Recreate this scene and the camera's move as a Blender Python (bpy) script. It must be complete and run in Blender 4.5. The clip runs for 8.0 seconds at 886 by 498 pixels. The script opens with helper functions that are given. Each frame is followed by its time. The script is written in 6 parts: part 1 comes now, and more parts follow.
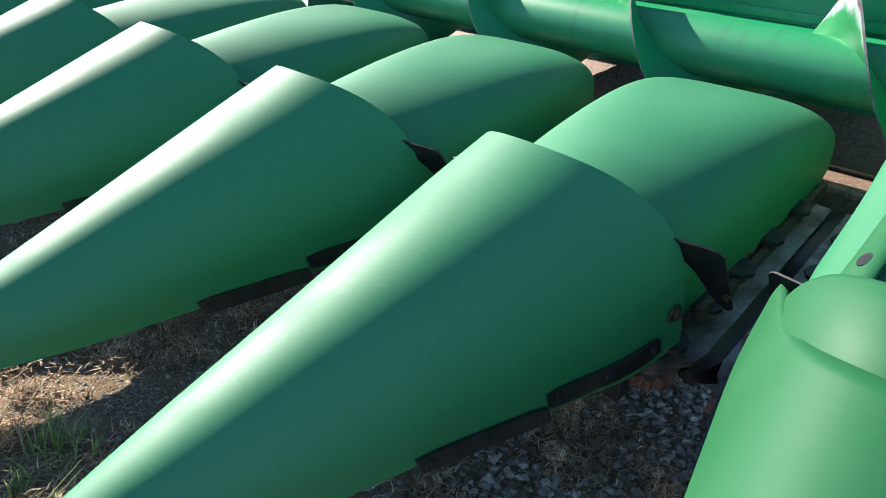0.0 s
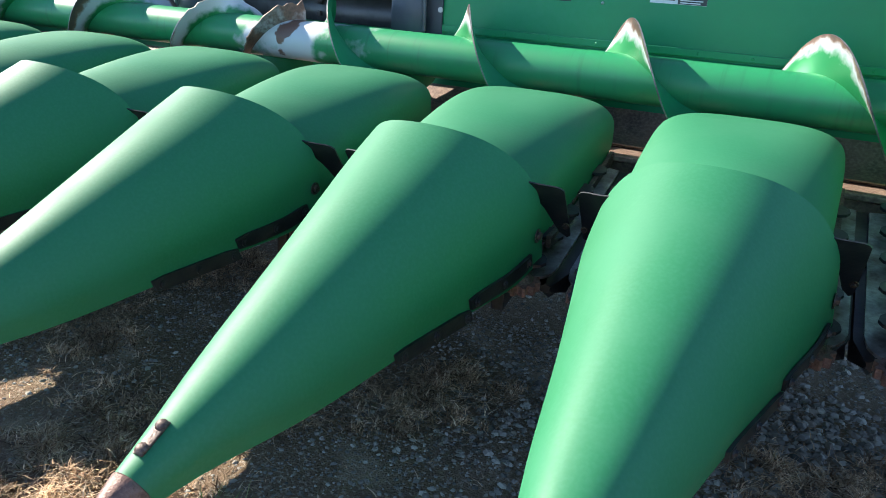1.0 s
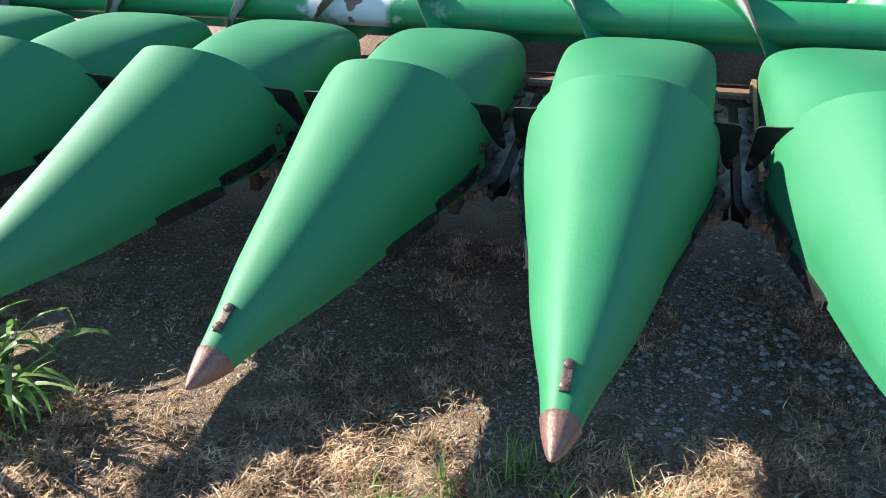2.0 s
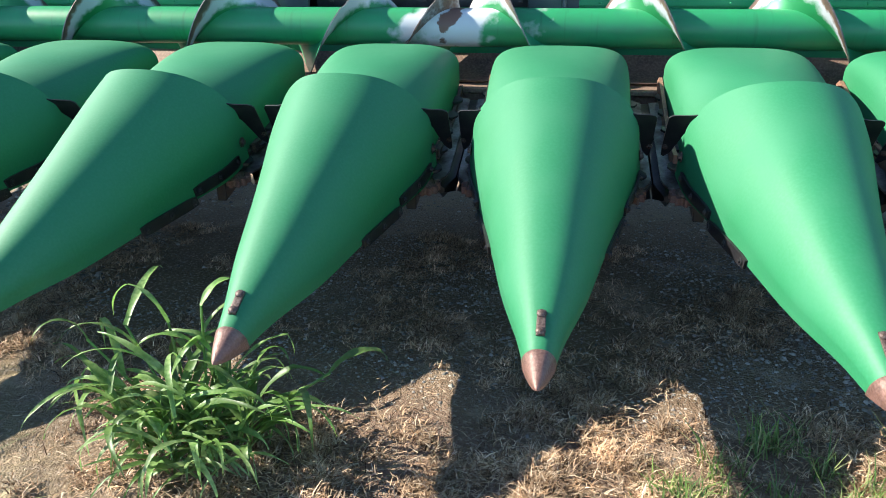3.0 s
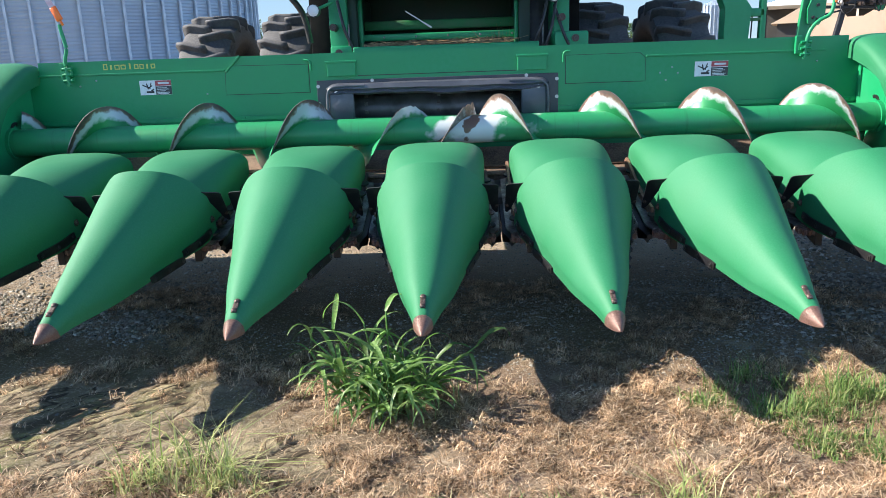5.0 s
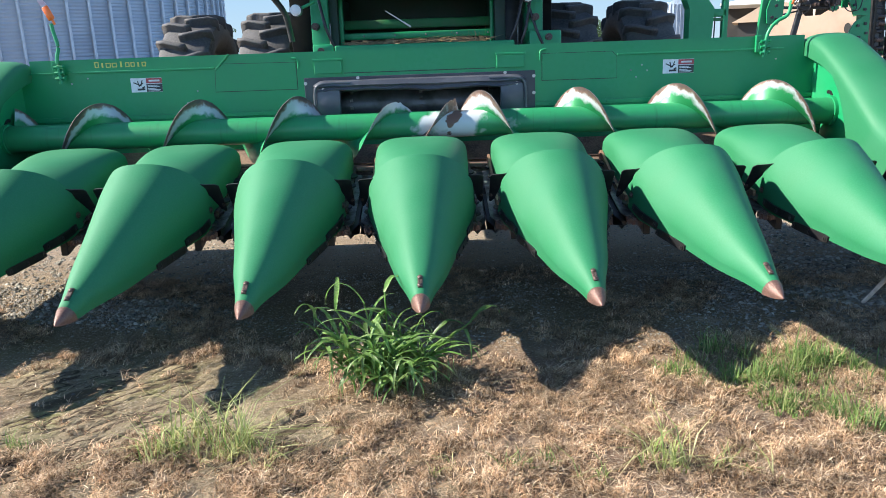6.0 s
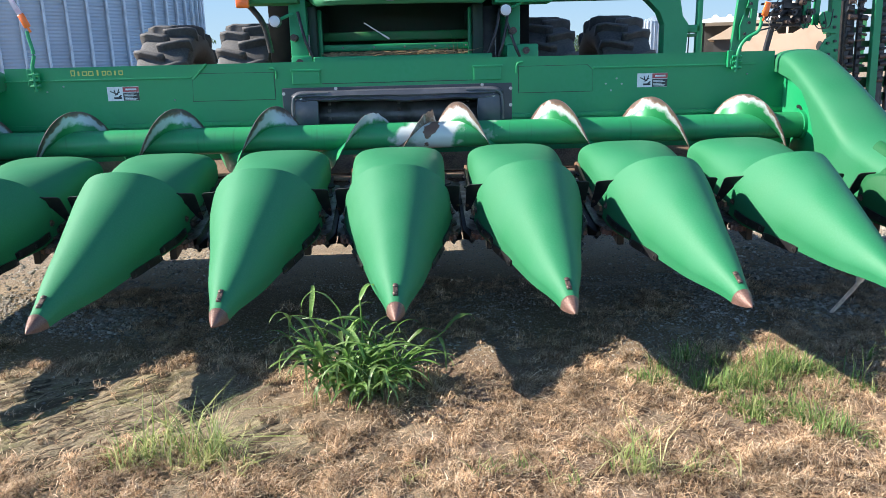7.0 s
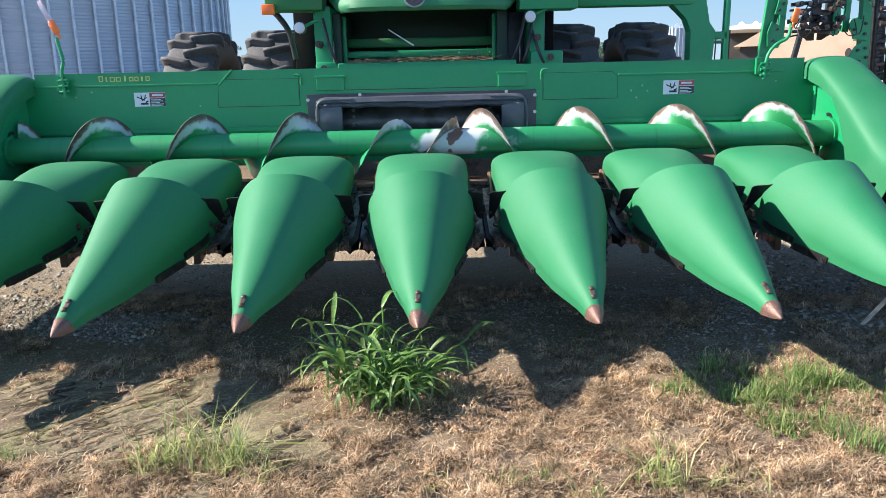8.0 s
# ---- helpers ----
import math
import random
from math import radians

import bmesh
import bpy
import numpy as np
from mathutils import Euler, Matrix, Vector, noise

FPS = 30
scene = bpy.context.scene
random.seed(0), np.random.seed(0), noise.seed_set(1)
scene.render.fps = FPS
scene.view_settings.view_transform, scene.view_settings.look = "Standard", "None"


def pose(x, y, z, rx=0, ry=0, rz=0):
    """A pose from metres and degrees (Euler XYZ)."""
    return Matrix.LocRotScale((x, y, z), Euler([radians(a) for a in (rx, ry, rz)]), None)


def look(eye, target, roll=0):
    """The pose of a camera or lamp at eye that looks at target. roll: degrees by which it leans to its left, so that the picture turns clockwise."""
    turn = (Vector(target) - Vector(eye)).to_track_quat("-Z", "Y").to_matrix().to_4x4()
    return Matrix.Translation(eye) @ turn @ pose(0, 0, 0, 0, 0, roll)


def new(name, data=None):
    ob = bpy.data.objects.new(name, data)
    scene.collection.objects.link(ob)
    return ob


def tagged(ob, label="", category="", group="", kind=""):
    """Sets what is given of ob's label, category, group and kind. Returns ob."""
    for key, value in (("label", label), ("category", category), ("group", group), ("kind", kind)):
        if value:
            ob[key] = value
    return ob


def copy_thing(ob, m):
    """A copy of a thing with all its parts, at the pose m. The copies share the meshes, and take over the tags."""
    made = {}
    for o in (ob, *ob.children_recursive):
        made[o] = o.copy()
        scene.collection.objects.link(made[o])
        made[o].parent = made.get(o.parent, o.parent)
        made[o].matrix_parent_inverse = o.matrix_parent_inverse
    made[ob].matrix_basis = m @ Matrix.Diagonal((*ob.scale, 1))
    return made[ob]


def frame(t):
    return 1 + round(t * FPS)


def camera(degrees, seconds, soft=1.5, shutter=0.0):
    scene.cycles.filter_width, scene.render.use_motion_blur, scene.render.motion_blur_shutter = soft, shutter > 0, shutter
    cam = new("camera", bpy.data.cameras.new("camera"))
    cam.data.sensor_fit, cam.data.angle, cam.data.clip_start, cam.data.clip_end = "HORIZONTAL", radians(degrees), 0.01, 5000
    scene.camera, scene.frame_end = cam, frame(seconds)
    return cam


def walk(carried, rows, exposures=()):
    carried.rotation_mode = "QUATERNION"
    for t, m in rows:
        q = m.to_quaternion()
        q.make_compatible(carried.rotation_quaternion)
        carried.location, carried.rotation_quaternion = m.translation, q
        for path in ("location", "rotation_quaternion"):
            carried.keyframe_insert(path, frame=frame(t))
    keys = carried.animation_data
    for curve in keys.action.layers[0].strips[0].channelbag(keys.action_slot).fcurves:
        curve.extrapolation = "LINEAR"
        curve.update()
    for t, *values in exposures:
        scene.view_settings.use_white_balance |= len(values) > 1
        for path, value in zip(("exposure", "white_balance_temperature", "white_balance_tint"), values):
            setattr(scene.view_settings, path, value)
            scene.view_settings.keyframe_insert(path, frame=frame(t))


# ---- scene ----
cam = camera(61.5, 8.0, soft=0.85)
PATH = [
    (0, (3.116, -0.01, 1.357), (1.911, 1.336, 0.499), 4.0),
    (0.5, (2.816, -0.313, 1.359), (1.824, 1.266, 0.634), 3.8),
    (0.7, (2.667, -0.433, 1.361), (1.768, 1.217, 0.676), 3.8),
    (1, (2.433, -0.624, 1.296), (1.643, 1.08, 0.61), 4.0),
    (1.2, (2.276, -0.75, 1.3), (1.53, 0.962, 0.583), 3.8),
    (2.3, (1.38, -1.204, 1.295), (0.942, 0.582, 0.511), 0.0),
    (2.5, (1.205, -1.282, 1.326), (0.803, 0.518, 0.552), -0.3),
    (3, (0.786, -1.413, 1.32), (0.488, 0.42, 0.576), -0.4),
    (3.5, (0.506, -1.641, 1.381), (0.264, 0.212, 0.666), -2.2),
    (4, (0.337, -1.983, 1.472), (0.196, -0.082, 0.869), -2.3),
    (4.5, (0.269, -2.375, 1.462), (0.172, -0.444, 0.949), -1.6),
    (5.8, (0.083, -2.904, 1.462), (0.076, -0.969, 0.956), -2.5),
    (6, (0.079, -2.926, 1.467), (0.095, -0.993, 0.953), -2.0),
    (6.5, (0.095, -2.953, 1.464), (0.156, -1.017, 0.964), -1.6),
    (7, (0.099, -2.955, 1.454), (0.17, -1.015, 0.972), -1.4),
    (7.5, (0.094, -2.949, 1.456), (0.14, -1.006, 0.985), -1.4),
    (8, (0.092, -2.931, 1.452), (0.106, -0.985, 0.988), -1.3),
]
walk(cam, [(t, look(eye, target, roll)) for t, eye, target, roll in PATH], exposures=[(0, 2.0), (1, 2.04), (2.5, 2.10), (4, 2.07), (4.5, 1.99), (6, 1.88), (8, 1.85)])

# ---- light ----
SUN_EL, SUN_AZ = radians(33.7), radians(-89.5)      # azimuth clockwise from +y
world = bpy.data.worlds.new("world")
scene.world = world
world.use_nodes = True
wn = world.node_tree.nodes
sky = wn.new("ShaderNodeTexSky")
sky.sky_type, sky.sun_disc = "NISHITA", False
sky.air_density, sky.dust_density, sky.ozone_density, sky.altitude = 0.5, 0.0, 1.3, 3000
sky.sun_elevation, sky.sun_rotation = SUN_EL, SUN_AZ
haze = wn.new("ShaderNodeMix")
haze.data_type, haze.blend_type = "RGBA", "MULTIPLY"
haze.inputs[0].default_value = 1.0
haze.inputs[7].default_value = (0.90, 0.93, 0.88, 1)
world.node_tree.links.new(sky.outputs[0], haze.inputs[6])
world.node_tree.links.new(haze.outputs[2], wn["Background"].inputs[0])
wn["Background"].inputs[1].default_value = 0.15
sun_data = bpy.data.lights.new("sun", "SUN")
sun_data.energy, sun_data.angle, sun_data.color = 3.5, radians(0.55), (1.0, 0.93, 0.83)
sun = new("sun", sun_data)
sun_dir = Vector((math.sin(SUN_AZ) * math.cos(SUN_EL), math.cos(SUN_AZ) * math.cos(SUN_EL), math.sin(SUN_EL)))
sun.matrix_world = look(sun_dir * 30, (0, 0, 0))


# ---- materials ----
def material(name, colour, rough=0.5, metal=0.0, spots=None, grain=None, bump=0.0, bump_scale=60.0, spec=0.5, vary=0.0, coat=0.0,
             patch=3.0, patch_edge=(0.45, 0.65), rough_vary=0.0, translucent=0.0):
    """A principled surface: colour, a coarse patch colour (spots), a fine grain colour (grain), a bump and object-random value change."""
    m = bpy.data.materials.new(name)
    m.use_nodes = True
    nt = m.node_tree
    n, l = nt.nodes, nt.links
    b = n["Principled BSDF"]
    b.inputs["Metallic"].default_value = metal
    b.inputs["Roughness"].default_value = rough
    b.inputs["Specular IOR Level"].default_value = spec
    b.inputs["Coat Weight"].default_value = coat
    b.inputs["Coat Roughness"].default_value = 0.52
    tc = n.new("ShaderNodeTexCoord")
    last = n.new("ShaderNodeRGB")
    last.outputs[0].default_value = (*colour, 1)
    out = last.outputs[0]

    def blend(out, scale, edge, colour, detail=6):
        t = n.new("ShaderNodeTexNoise")
        t.inputs["Scale"].default_value, t.inputs["Detail"].default_value = scale, detail
        l.new(tc.outputs["Object"], t.inputs["Vector"])
        r = n.new("ShaderNodeMapRange")
        r.inputs[1].default_value, r.inputs[2].default_value = edge
        l.new(t.outputs[0], r.inputs[0])
        x = n.new("ShaderNodeMix")
        x.data_type = "RGBA"
        l.new(r.outputs[0], x.inputs[0])
        l.new(out, x.inputs[6])
        x.inputs[7].default_value = (*colour, 1)
        return x.outputs[2], r.outputs[0]

    if spots:
        out, fac = blend(out, patch, patch_edge, spots)
        if rough_vary:
            r = n.new("ShaderNodeMapRange")
            r.inputs[3].default_value, r.inputs[4].default_value = rough, min(1, rough + rough_vary)
            l.new(fac, r.inputs[0])
            l.new(r.outputs[0], b.inputs["Roughness"])
    if grain:
        out, _ = blend(out, bump_scale * 0.7, (0.4, 0.75), grain, 4)
    if vary:
        oi = n.new("ShaderNodeObjectInfo")
        r = n.new("ShaderNodeMapRange")
        r.inputs[3].default_value, r.inputs[4].default_value = 1 - vary, 1 + vary
        l.new(oi.outputs["Random"], r.inputs[0])
        h = n.new("ShaderNodeHueSaturation")
        l.new(r.outputs[0], h.inputs["Value"])
        l.new(out, h.inputs["Color"])
        out = h.outputs[0]
    l.new(out, b.inputs["Base Color"])
    if bump:
        t = n.new("ShaderNodeTexNoise")
        t.inputs["Scale"].default_value, t.inputs["Detail"].default_value = bump_scale, 5
        l.new(tc.outputs["Object"], t.inputs["Vector"])
        p = n.new("ShaderNodeBump")
        p.inputs["Strength"].default_value, p.inputs["Distance"].default_value = bump, 0.01
        l.new(t.outputs[0], p.inputs["Height"])
        l.new(p.outputs[0], b.inputs["Normal"])
    if translucent:
        tr = n.new("ShaderNodeBsdfTranslucent")
        l.new(out, tr.inputs[0])
        mx = n.new("ShaderNodeMixShader")
        mx.inputs[0].default_value = translucent
        l.new(b.outputs[0], mx.inputs[1])
        l.new(tr.outputs[0], mx.inputs[2])
        l.new(mx.outputs[0], n["Material Output"].inputs[0])
    return m


POLY = material("green_polymer", (0.013, 0.156, 0.060), 0.58, spots=(0.018, 0.164, 0.070), patch=3.5, grain=(0.022, 0.170, 0.074), bump=0.012, bump_scale=160, vary=0.05, rough_vary=0.10, spec=0.50)
POLY_FADED = material("faded_green_polymer", (0.011, 0.098, 0.032), 0.58, spots=(0.016, 0.106, 0.040), patch=4, grain=(0.015, 0.102, 0.038), bump=0.006, bump_scale=160, rough_vary=0.08, spec=0.22, coat=0.04)
PAINT = material("green_paint", (0.006, 0.240, 0.086), 0.42, spots=(0.018, 0.240, 0.10), patch=2.5, grain=(0.008, 0.230, 0.084), bump=0.03, bump_scale=40, rough_vary=0.15)
DARKPAINT = material("dusty_green_paint", (0.008, 0.15, 0.04), 0.5, spots=(0.05, 0.13, 0.06), patch=4, bump=0.05, bump_scale=50, rough_vary=0.2)
BLACK = material("black_steel", (0.012, 0.012, 0.014), 0.42, spots=(0.03, 0.028, 0.026), patch=12, bump=0.08, bump_scale=90)
RUBBER = material("tyre_rubber", (0.030, 0.029, 0.029), 0.8, spots=(0.07, 0.062, 0.055), patch=3.0, grain=(0.05, 0.046, 0.042), bump=0.15, bump_scale=60)
LUG = material("dusty_lug_rubber", (0.070, 0.068, 0.070), 0.75, spots=(0.040, 0.040, 0.042), patch=4, grain=(0.095, 0.090, 0.088), bump=0.1, bump_scale=60)
# near-black for the combine's body, its deep shade put into the colour
MATTE = material("body_shade_black", (0.008, 0.008, 0.009), 0.9, spots=(0.014, 0.013, 0.012), patch=6, spec=0.1)
RUST = material("rusty_iron", (0.155, 0.082, 0.064), 0.48, metal=0.3, spots=(0.10, 0.055, 0.043), patch=25, grain=(0.21, 0.125, 0.098), bump=0.25, bump_scale=220, vary=0.15)
DARKIRON = material("dark_rusty_iron", (0.055, 0.036, 0.030), 0.5, metal=0.4, spots=(0.10, 0.06, 0.045), patch=60, grain=(0.16, 0.12, 0.10), bump=0.2, bump_scale=200, vary=0.2)
RUSTPAN = material("rusty_pan", (0.20, 0.125, 0.09), 0.6, metal=0.2, spots=(0.11, 0.07, 0.055), patch=9, grain=(0.30, 0.21, 0.155), bump=0.2, bump_scale=120)
RAIL = material("tan_rusty_rail", (0.25, 0.125, 0.078), 0.6, metal=0.2, spots=(0.13, 0.065, 0.042), patch=14, grain=(0.32, 0.19, 0.13), bump=0.2, bump_scale=120)
STEEL = material("worn_steel", (0.23, 0.225, 0.225), 0.42, metal=0.5, spots=(0.085, 0.066, 0.056), patch=14, grain=(0.13, 0.12, 0.115), bump=0.15, bump_scale=110, rough_vary=0.25)
BOLT = material("bolt_steel", (0.42, 0.42, 0.42), 0.35, metal=0.8)
GALV = material("galvanised_sheet", (0.33, 0.40, 0.47), 0.5, metal=0.2, spots=(0.28, 0.345, 0.415), patch=0.6, bump=0.02)
GALV_RIB = material("galvanised_rib", (0.40, 0.455, 0.51), 0.45, metal=0.3, spots=(0.33, 0.38, 0.43), patch=2)
RUBBERFLAP = material("flap_rubber", (0.066, 0.070, 0.084), 0.34, spots=(0.095, 0.098, 0.112), patch=8, bump=0.25, bump_scale=18)
WHITE = material("white_sheet", (0.75, 0.75, 0.75), 0.6, spots=(0.6, 0.6, 0.6), patch=0.3)
ORANGE = material("orange_lens", (0.85, 0.16, 0.02), 0.3)
PHASE = {1: 2.907, -1: 5.207}      # auger at rest


# ---- making things ----
def part(name, bm, mat, parent, label="", smooth=None):
    """Links a bmesh as one mesh object under a thing or a part."""
    me = bpy.data.meshes.new(name)
    bm.normal_update()
    if smooth is not None:
        for f in bm.faces:
            f.smooth = True
        for e in bm.edges:
            e.smooth = len(e.link_faces) == 2 and e.calc_face_angle(0) < radians(smooth)
    bm.to_mesh(me)
    bm.free()
    me.materials.append(mat)
    ob = new(name, me)
    ob.parent = parent
    if label:
        tagged(ob, label)
    return ob


def thing(name, label, category, at=(0, 0, 0), group="", kind=""):
    ob = new(name)
    ob.location = at
    ob.empty_display_size = 0.1
    return tagged(ob, label, category, group, kind)


def box(bm, x0, x1, y0, y1, z0, z1, bevel=0.0, m=None):
    before = set(bm.verts)
    r = bmesh.ops.create_cube(bm, size=1)
    vs = r["verts"]
    bmesh.ops.scale(bm, vec=(x1 - x0, y1 - y0, z1 - z0), verts=vs)
    bmesh.ops.translate(bm, vec=((x0 + x1) / 2, (y0 + y1) / 2, (z0 + z1) / 2), verts=vs)
    if bevel:
        es = {e for v in vs for e in v.link_edges}
        bmesh.ops.bevel(bm, geom=list(es), offset=bevel, segments=2, profile=0.5, affect="EDGES")
    vs = [v for v in bm.verts if v not in before]
    if m is not None:
        bmesh.ops.transform(bm, matrix=m, verts=vs)
    return vs


def rod(bm, a, b, r, n=12, r2=None, caps=True):
    a, b = Vector(a), Vector(b)
    q = (b - a).to_track_quat("Z", "Y").to_matrix().to_4x4()
    res = bmesh.ops.create_cone(bm, cap_ends=caps, segments=n, radius1=r, radius2=r if r2 is None else r2, depth=(b - a).length)
    bmesh.ops.transform(bm, matrix=Matrix.Translation((a + b) / 2) @ q, verts=res["verts"])
    return res["verts"]


def pipe(bm, pts, r, n=8):
    """A bent tube through points."""
    pts = [Vector(p) for p in pts]
    rings = []
    for i, p in enumerate(pts):
        d = (pts[min(i + 1, len(pts) - 1)] - pts[max(i - 1, 0)]).normalized()
        q = d.to_track_quat("Z", "Y")
        rings.append([bm.verts.new(p + q @ Vector((r * math.cos(a), r * math.sin(a), 0))) for a in (2 * math.pi * k / n for k in range(n))])
    loft(bm, rings, closed=True)
    bm.faces.new(rings[0][::-1])
    bm.faces.new(rings[-1])


def smooth_pts(pts, n=6):
    """Catmull-Rom points through pts."""
    pts = [Vector(p) for p in pts]
    out = []
    for i in range(len(pts) - 1):
        p0, p1, p2, p3 = pts[max(i - 1, 0)], pts[i], pts[i + 1], pts[min(i + 2, len(pts) - 1)]
        for k in range(n):
            t = k / n
            out.append(0.5 * ((2 * p1) + (p2 - p0) * t + (2 * p0 - 5 * p1 + 4 * p2 - p3) * t * t + (3 * p1 - p0 - 3 * p2 + p3) * t ** 3))
    return out + [pts[-1]]


def loft(bm, rings, closed=False):
    for r0, r1 in zip(rings, rings[1:]):
        n = len(r0)
        for i in range(n if closed else n - 1):
            j = (i + 1) % n
            bm.faces.new((r0[i], r0[j], r1[j], r1[i]))


def extrude_profile(bm, prof, axis, a, b):
    """A closed outline (u, v) drawn out along an axis from a to b. axis x: (u, v) = (y, z); y: (x, z); z: (x, y)."""
    put = {"x": lambda u, v, w: (w, u, v), "y": lambda u, v, w: (u, w, v), "z": lambda u, v, w: (u, v, w)}[axis]
    r0 = [bm.verts.new(put(u, v, a)) for u, v in prof]
    r1 = [bm.verts.new(put(u, v, b)) for u, v in prof]
    loft(bm, [r0, r1], closed=True)
    bm.faces.new(r0[::-1])
    bm.faces.new(r1)
    bmesh.ops.recalc_face_normals(bm, faces=bm.faces[:])


def interp(x, xs, ys):
    return float(np.interp(x, xs, ys))


def solid(ob, t, offset=-1):
    m = ob.modifiers.new("thickness", "SOLIDIFY")
    m.thickness, m.offset = t, offset
    return ob


ROW = 0.762          # row spacing
CREST0, SLOPE = 0.420, 0.447
TILT = math.atan(SLOPE)
DOWN = Vector((0, math.sin(TILT), -math.cos(TILT)))
CY = (0.085, 0.2, 0.40, 0.627, 0.858, 1.0, 1.135)
CW = (0.034, 0.062, 0.126, 0.185, 0.250, 0.287, 0.304)      # half width
CH = (0.062, 0.101, 0.179, 0.251, 0.321, 0.363, 0.379)      # drop from the crest to the lower edge
SECTION = ((0, 0), (0.14, 0.008), (0.28, 0.034), (0.42, 0.086), (0.55, 0.165), (0.68, 0.285), (0.80, 0.440), (0.91, 0.650), (0.98, 0.870), (1.0, 1.04))


def sweep(y, drop):
    """How far back a point of the shell lies that is so far below the crest: the rim curves back, the nose is cut square."""
    q = min(max((y - 0.3) / 0.835, 0), 1)
    return (1 - q) * 0.445 * drop + q * 0.199 * (1 - math.exp(-drop / 0.085))


def cone_point(y, a):
    """A point of the snout's shell: y along the crest, a from -1 (lower left edge) over 0 (crest) to 1.
    The top is nearly flat, rolls over at a shoulder, and runs down a straight flank to an upright skirt."""
    w, h = hermite(y, CY, CW), hermite(y, CY, CH)
    rise = min(w * interp(y, (0.5, 1.135), (0.94, 0.75)) + 0.004, h)
    s = abs(a)
    if s < 0.78:
        n = len(SECTION) - 1
        i = min(int(s / 0.78 * n), n - 1)
        p = [Vector(SECTION[max(0, min(n, i + k))]) for k in (-1, 0, 1, 2)]
        if i == 0:
            p[0] = Vector((-SECTION[1][0], SECTION[1][1]))
        t = s / 0.78 * n - i
        u = 0.5 * ((2 * p[1]) + (p[2] - p[0]) * t + (2 * p[0] - 5 * p[1] + 4 * p[2] - p[3]) * t * t + (3 * p[1] - p[0] - 3 * p[2] + p[3]) * t ** 3)
        x, d = w * u.x, rise * u.y
    else:
        t = (s - 0.78) / 0.22
        x, d = w * (1 + interp(y, (0.5, 0.9, 1.135), (-0.03, 0.0, 0.05)) * t), rise * 1.04 + max(0, h - rise * 1.04) * t
    return Vector((math.copysign(x, a), y + sweep(y, d), CREST0 + SLOPE * y - d))


def hermite(x, xs, ys):
    """A smooth curve through (xs, ys)."""
    i = max(0, min(len(xs) - 2, int(np.searchsorted(xs, x)) - 1))
    sl = [(ys[min(k + 1, len(xs) - 1)] - ys[max(k - 1, 0)]) / (xs[min(k + 1, len(xs) - 1)] - xs[max(k - 1, 0)]) for k in (i, i + 1)]
    h = xs[i + 1] - xs[i]
    t = (x - xs[i]) / h
    return ((2 * t ** 3 - 3 * t * t + 1) * ys[i] + (t ** 3 - 2 * t * t + t) * h * sl[0]
            + (3 * t * t - 2 * t ** 3) * ys[i + 1] + (t ** 3 - t * t) * h * sl[1])


def hexbolt(bm, p, axis, r=0.009, h=0.007):
    """A bolt head with a washer at p, standing out along axis."""
    p, axis = Vector(p), Vector(axis).normalized()
    rod(bm, p - axis * 0.002, p + axis * 0.002, r * 1.7, 14)
    rod(bm, p + axis * 0.002, p + axis * (0.002 + h), r, 6)


def dome(bm, p, axis, r, flat=0.6):
    q = Vector(axis).to_track_quat("Z", "Y").to_matrix().to_4x4()
    res = bmesh.ops.create_uvsphere(bm, u_segments=12, v_segments=8, radius=r)
    bmesh.ops.transform(bm, matrix=Matrix.Translation(p) @ q @ Matrix.Diagonal((1, 1, flat, 1)), verts=res["verts"])


# ---- the corn head ----
def snout_shell(rim):
    """The moulded shell; rim gives where it ends along the crest for each part of its section."""
    bm = bmesh.new()
    rings = []
    for i in range(33):
        ring = []
        for k in range(61):
            a = -1 + 2 * k / 60
            ring.append(bm.verts.new(cone_point(CY[0] + (rim(a) - CY[0]) * i / 32, a)))
        rings.append(ring)
    loft(bm, rings)
    # rolled rim at the rear
    inner = [bm.verts.new(v.co + Vector((-0.018 * v.co.x / 0.3, 0.004, -0.012))) for v in rings[-1]]
    loft(bm, [rings[-1], inner])
    bmesh.ops.recalc_face_normals(bm, faces=bm.faces[:])
    return bm


def notched(a):
    """The end snouts are cut out round the hinge cover."""
    return hermite(abs(a), (0.0, 0.24, 0.36, 0.44, 0.52, 0.58, 0.64, 1.0), (0.952, 0.956, 0.968, 0.992, 1.042, 1.098, 1.134, 1.135))


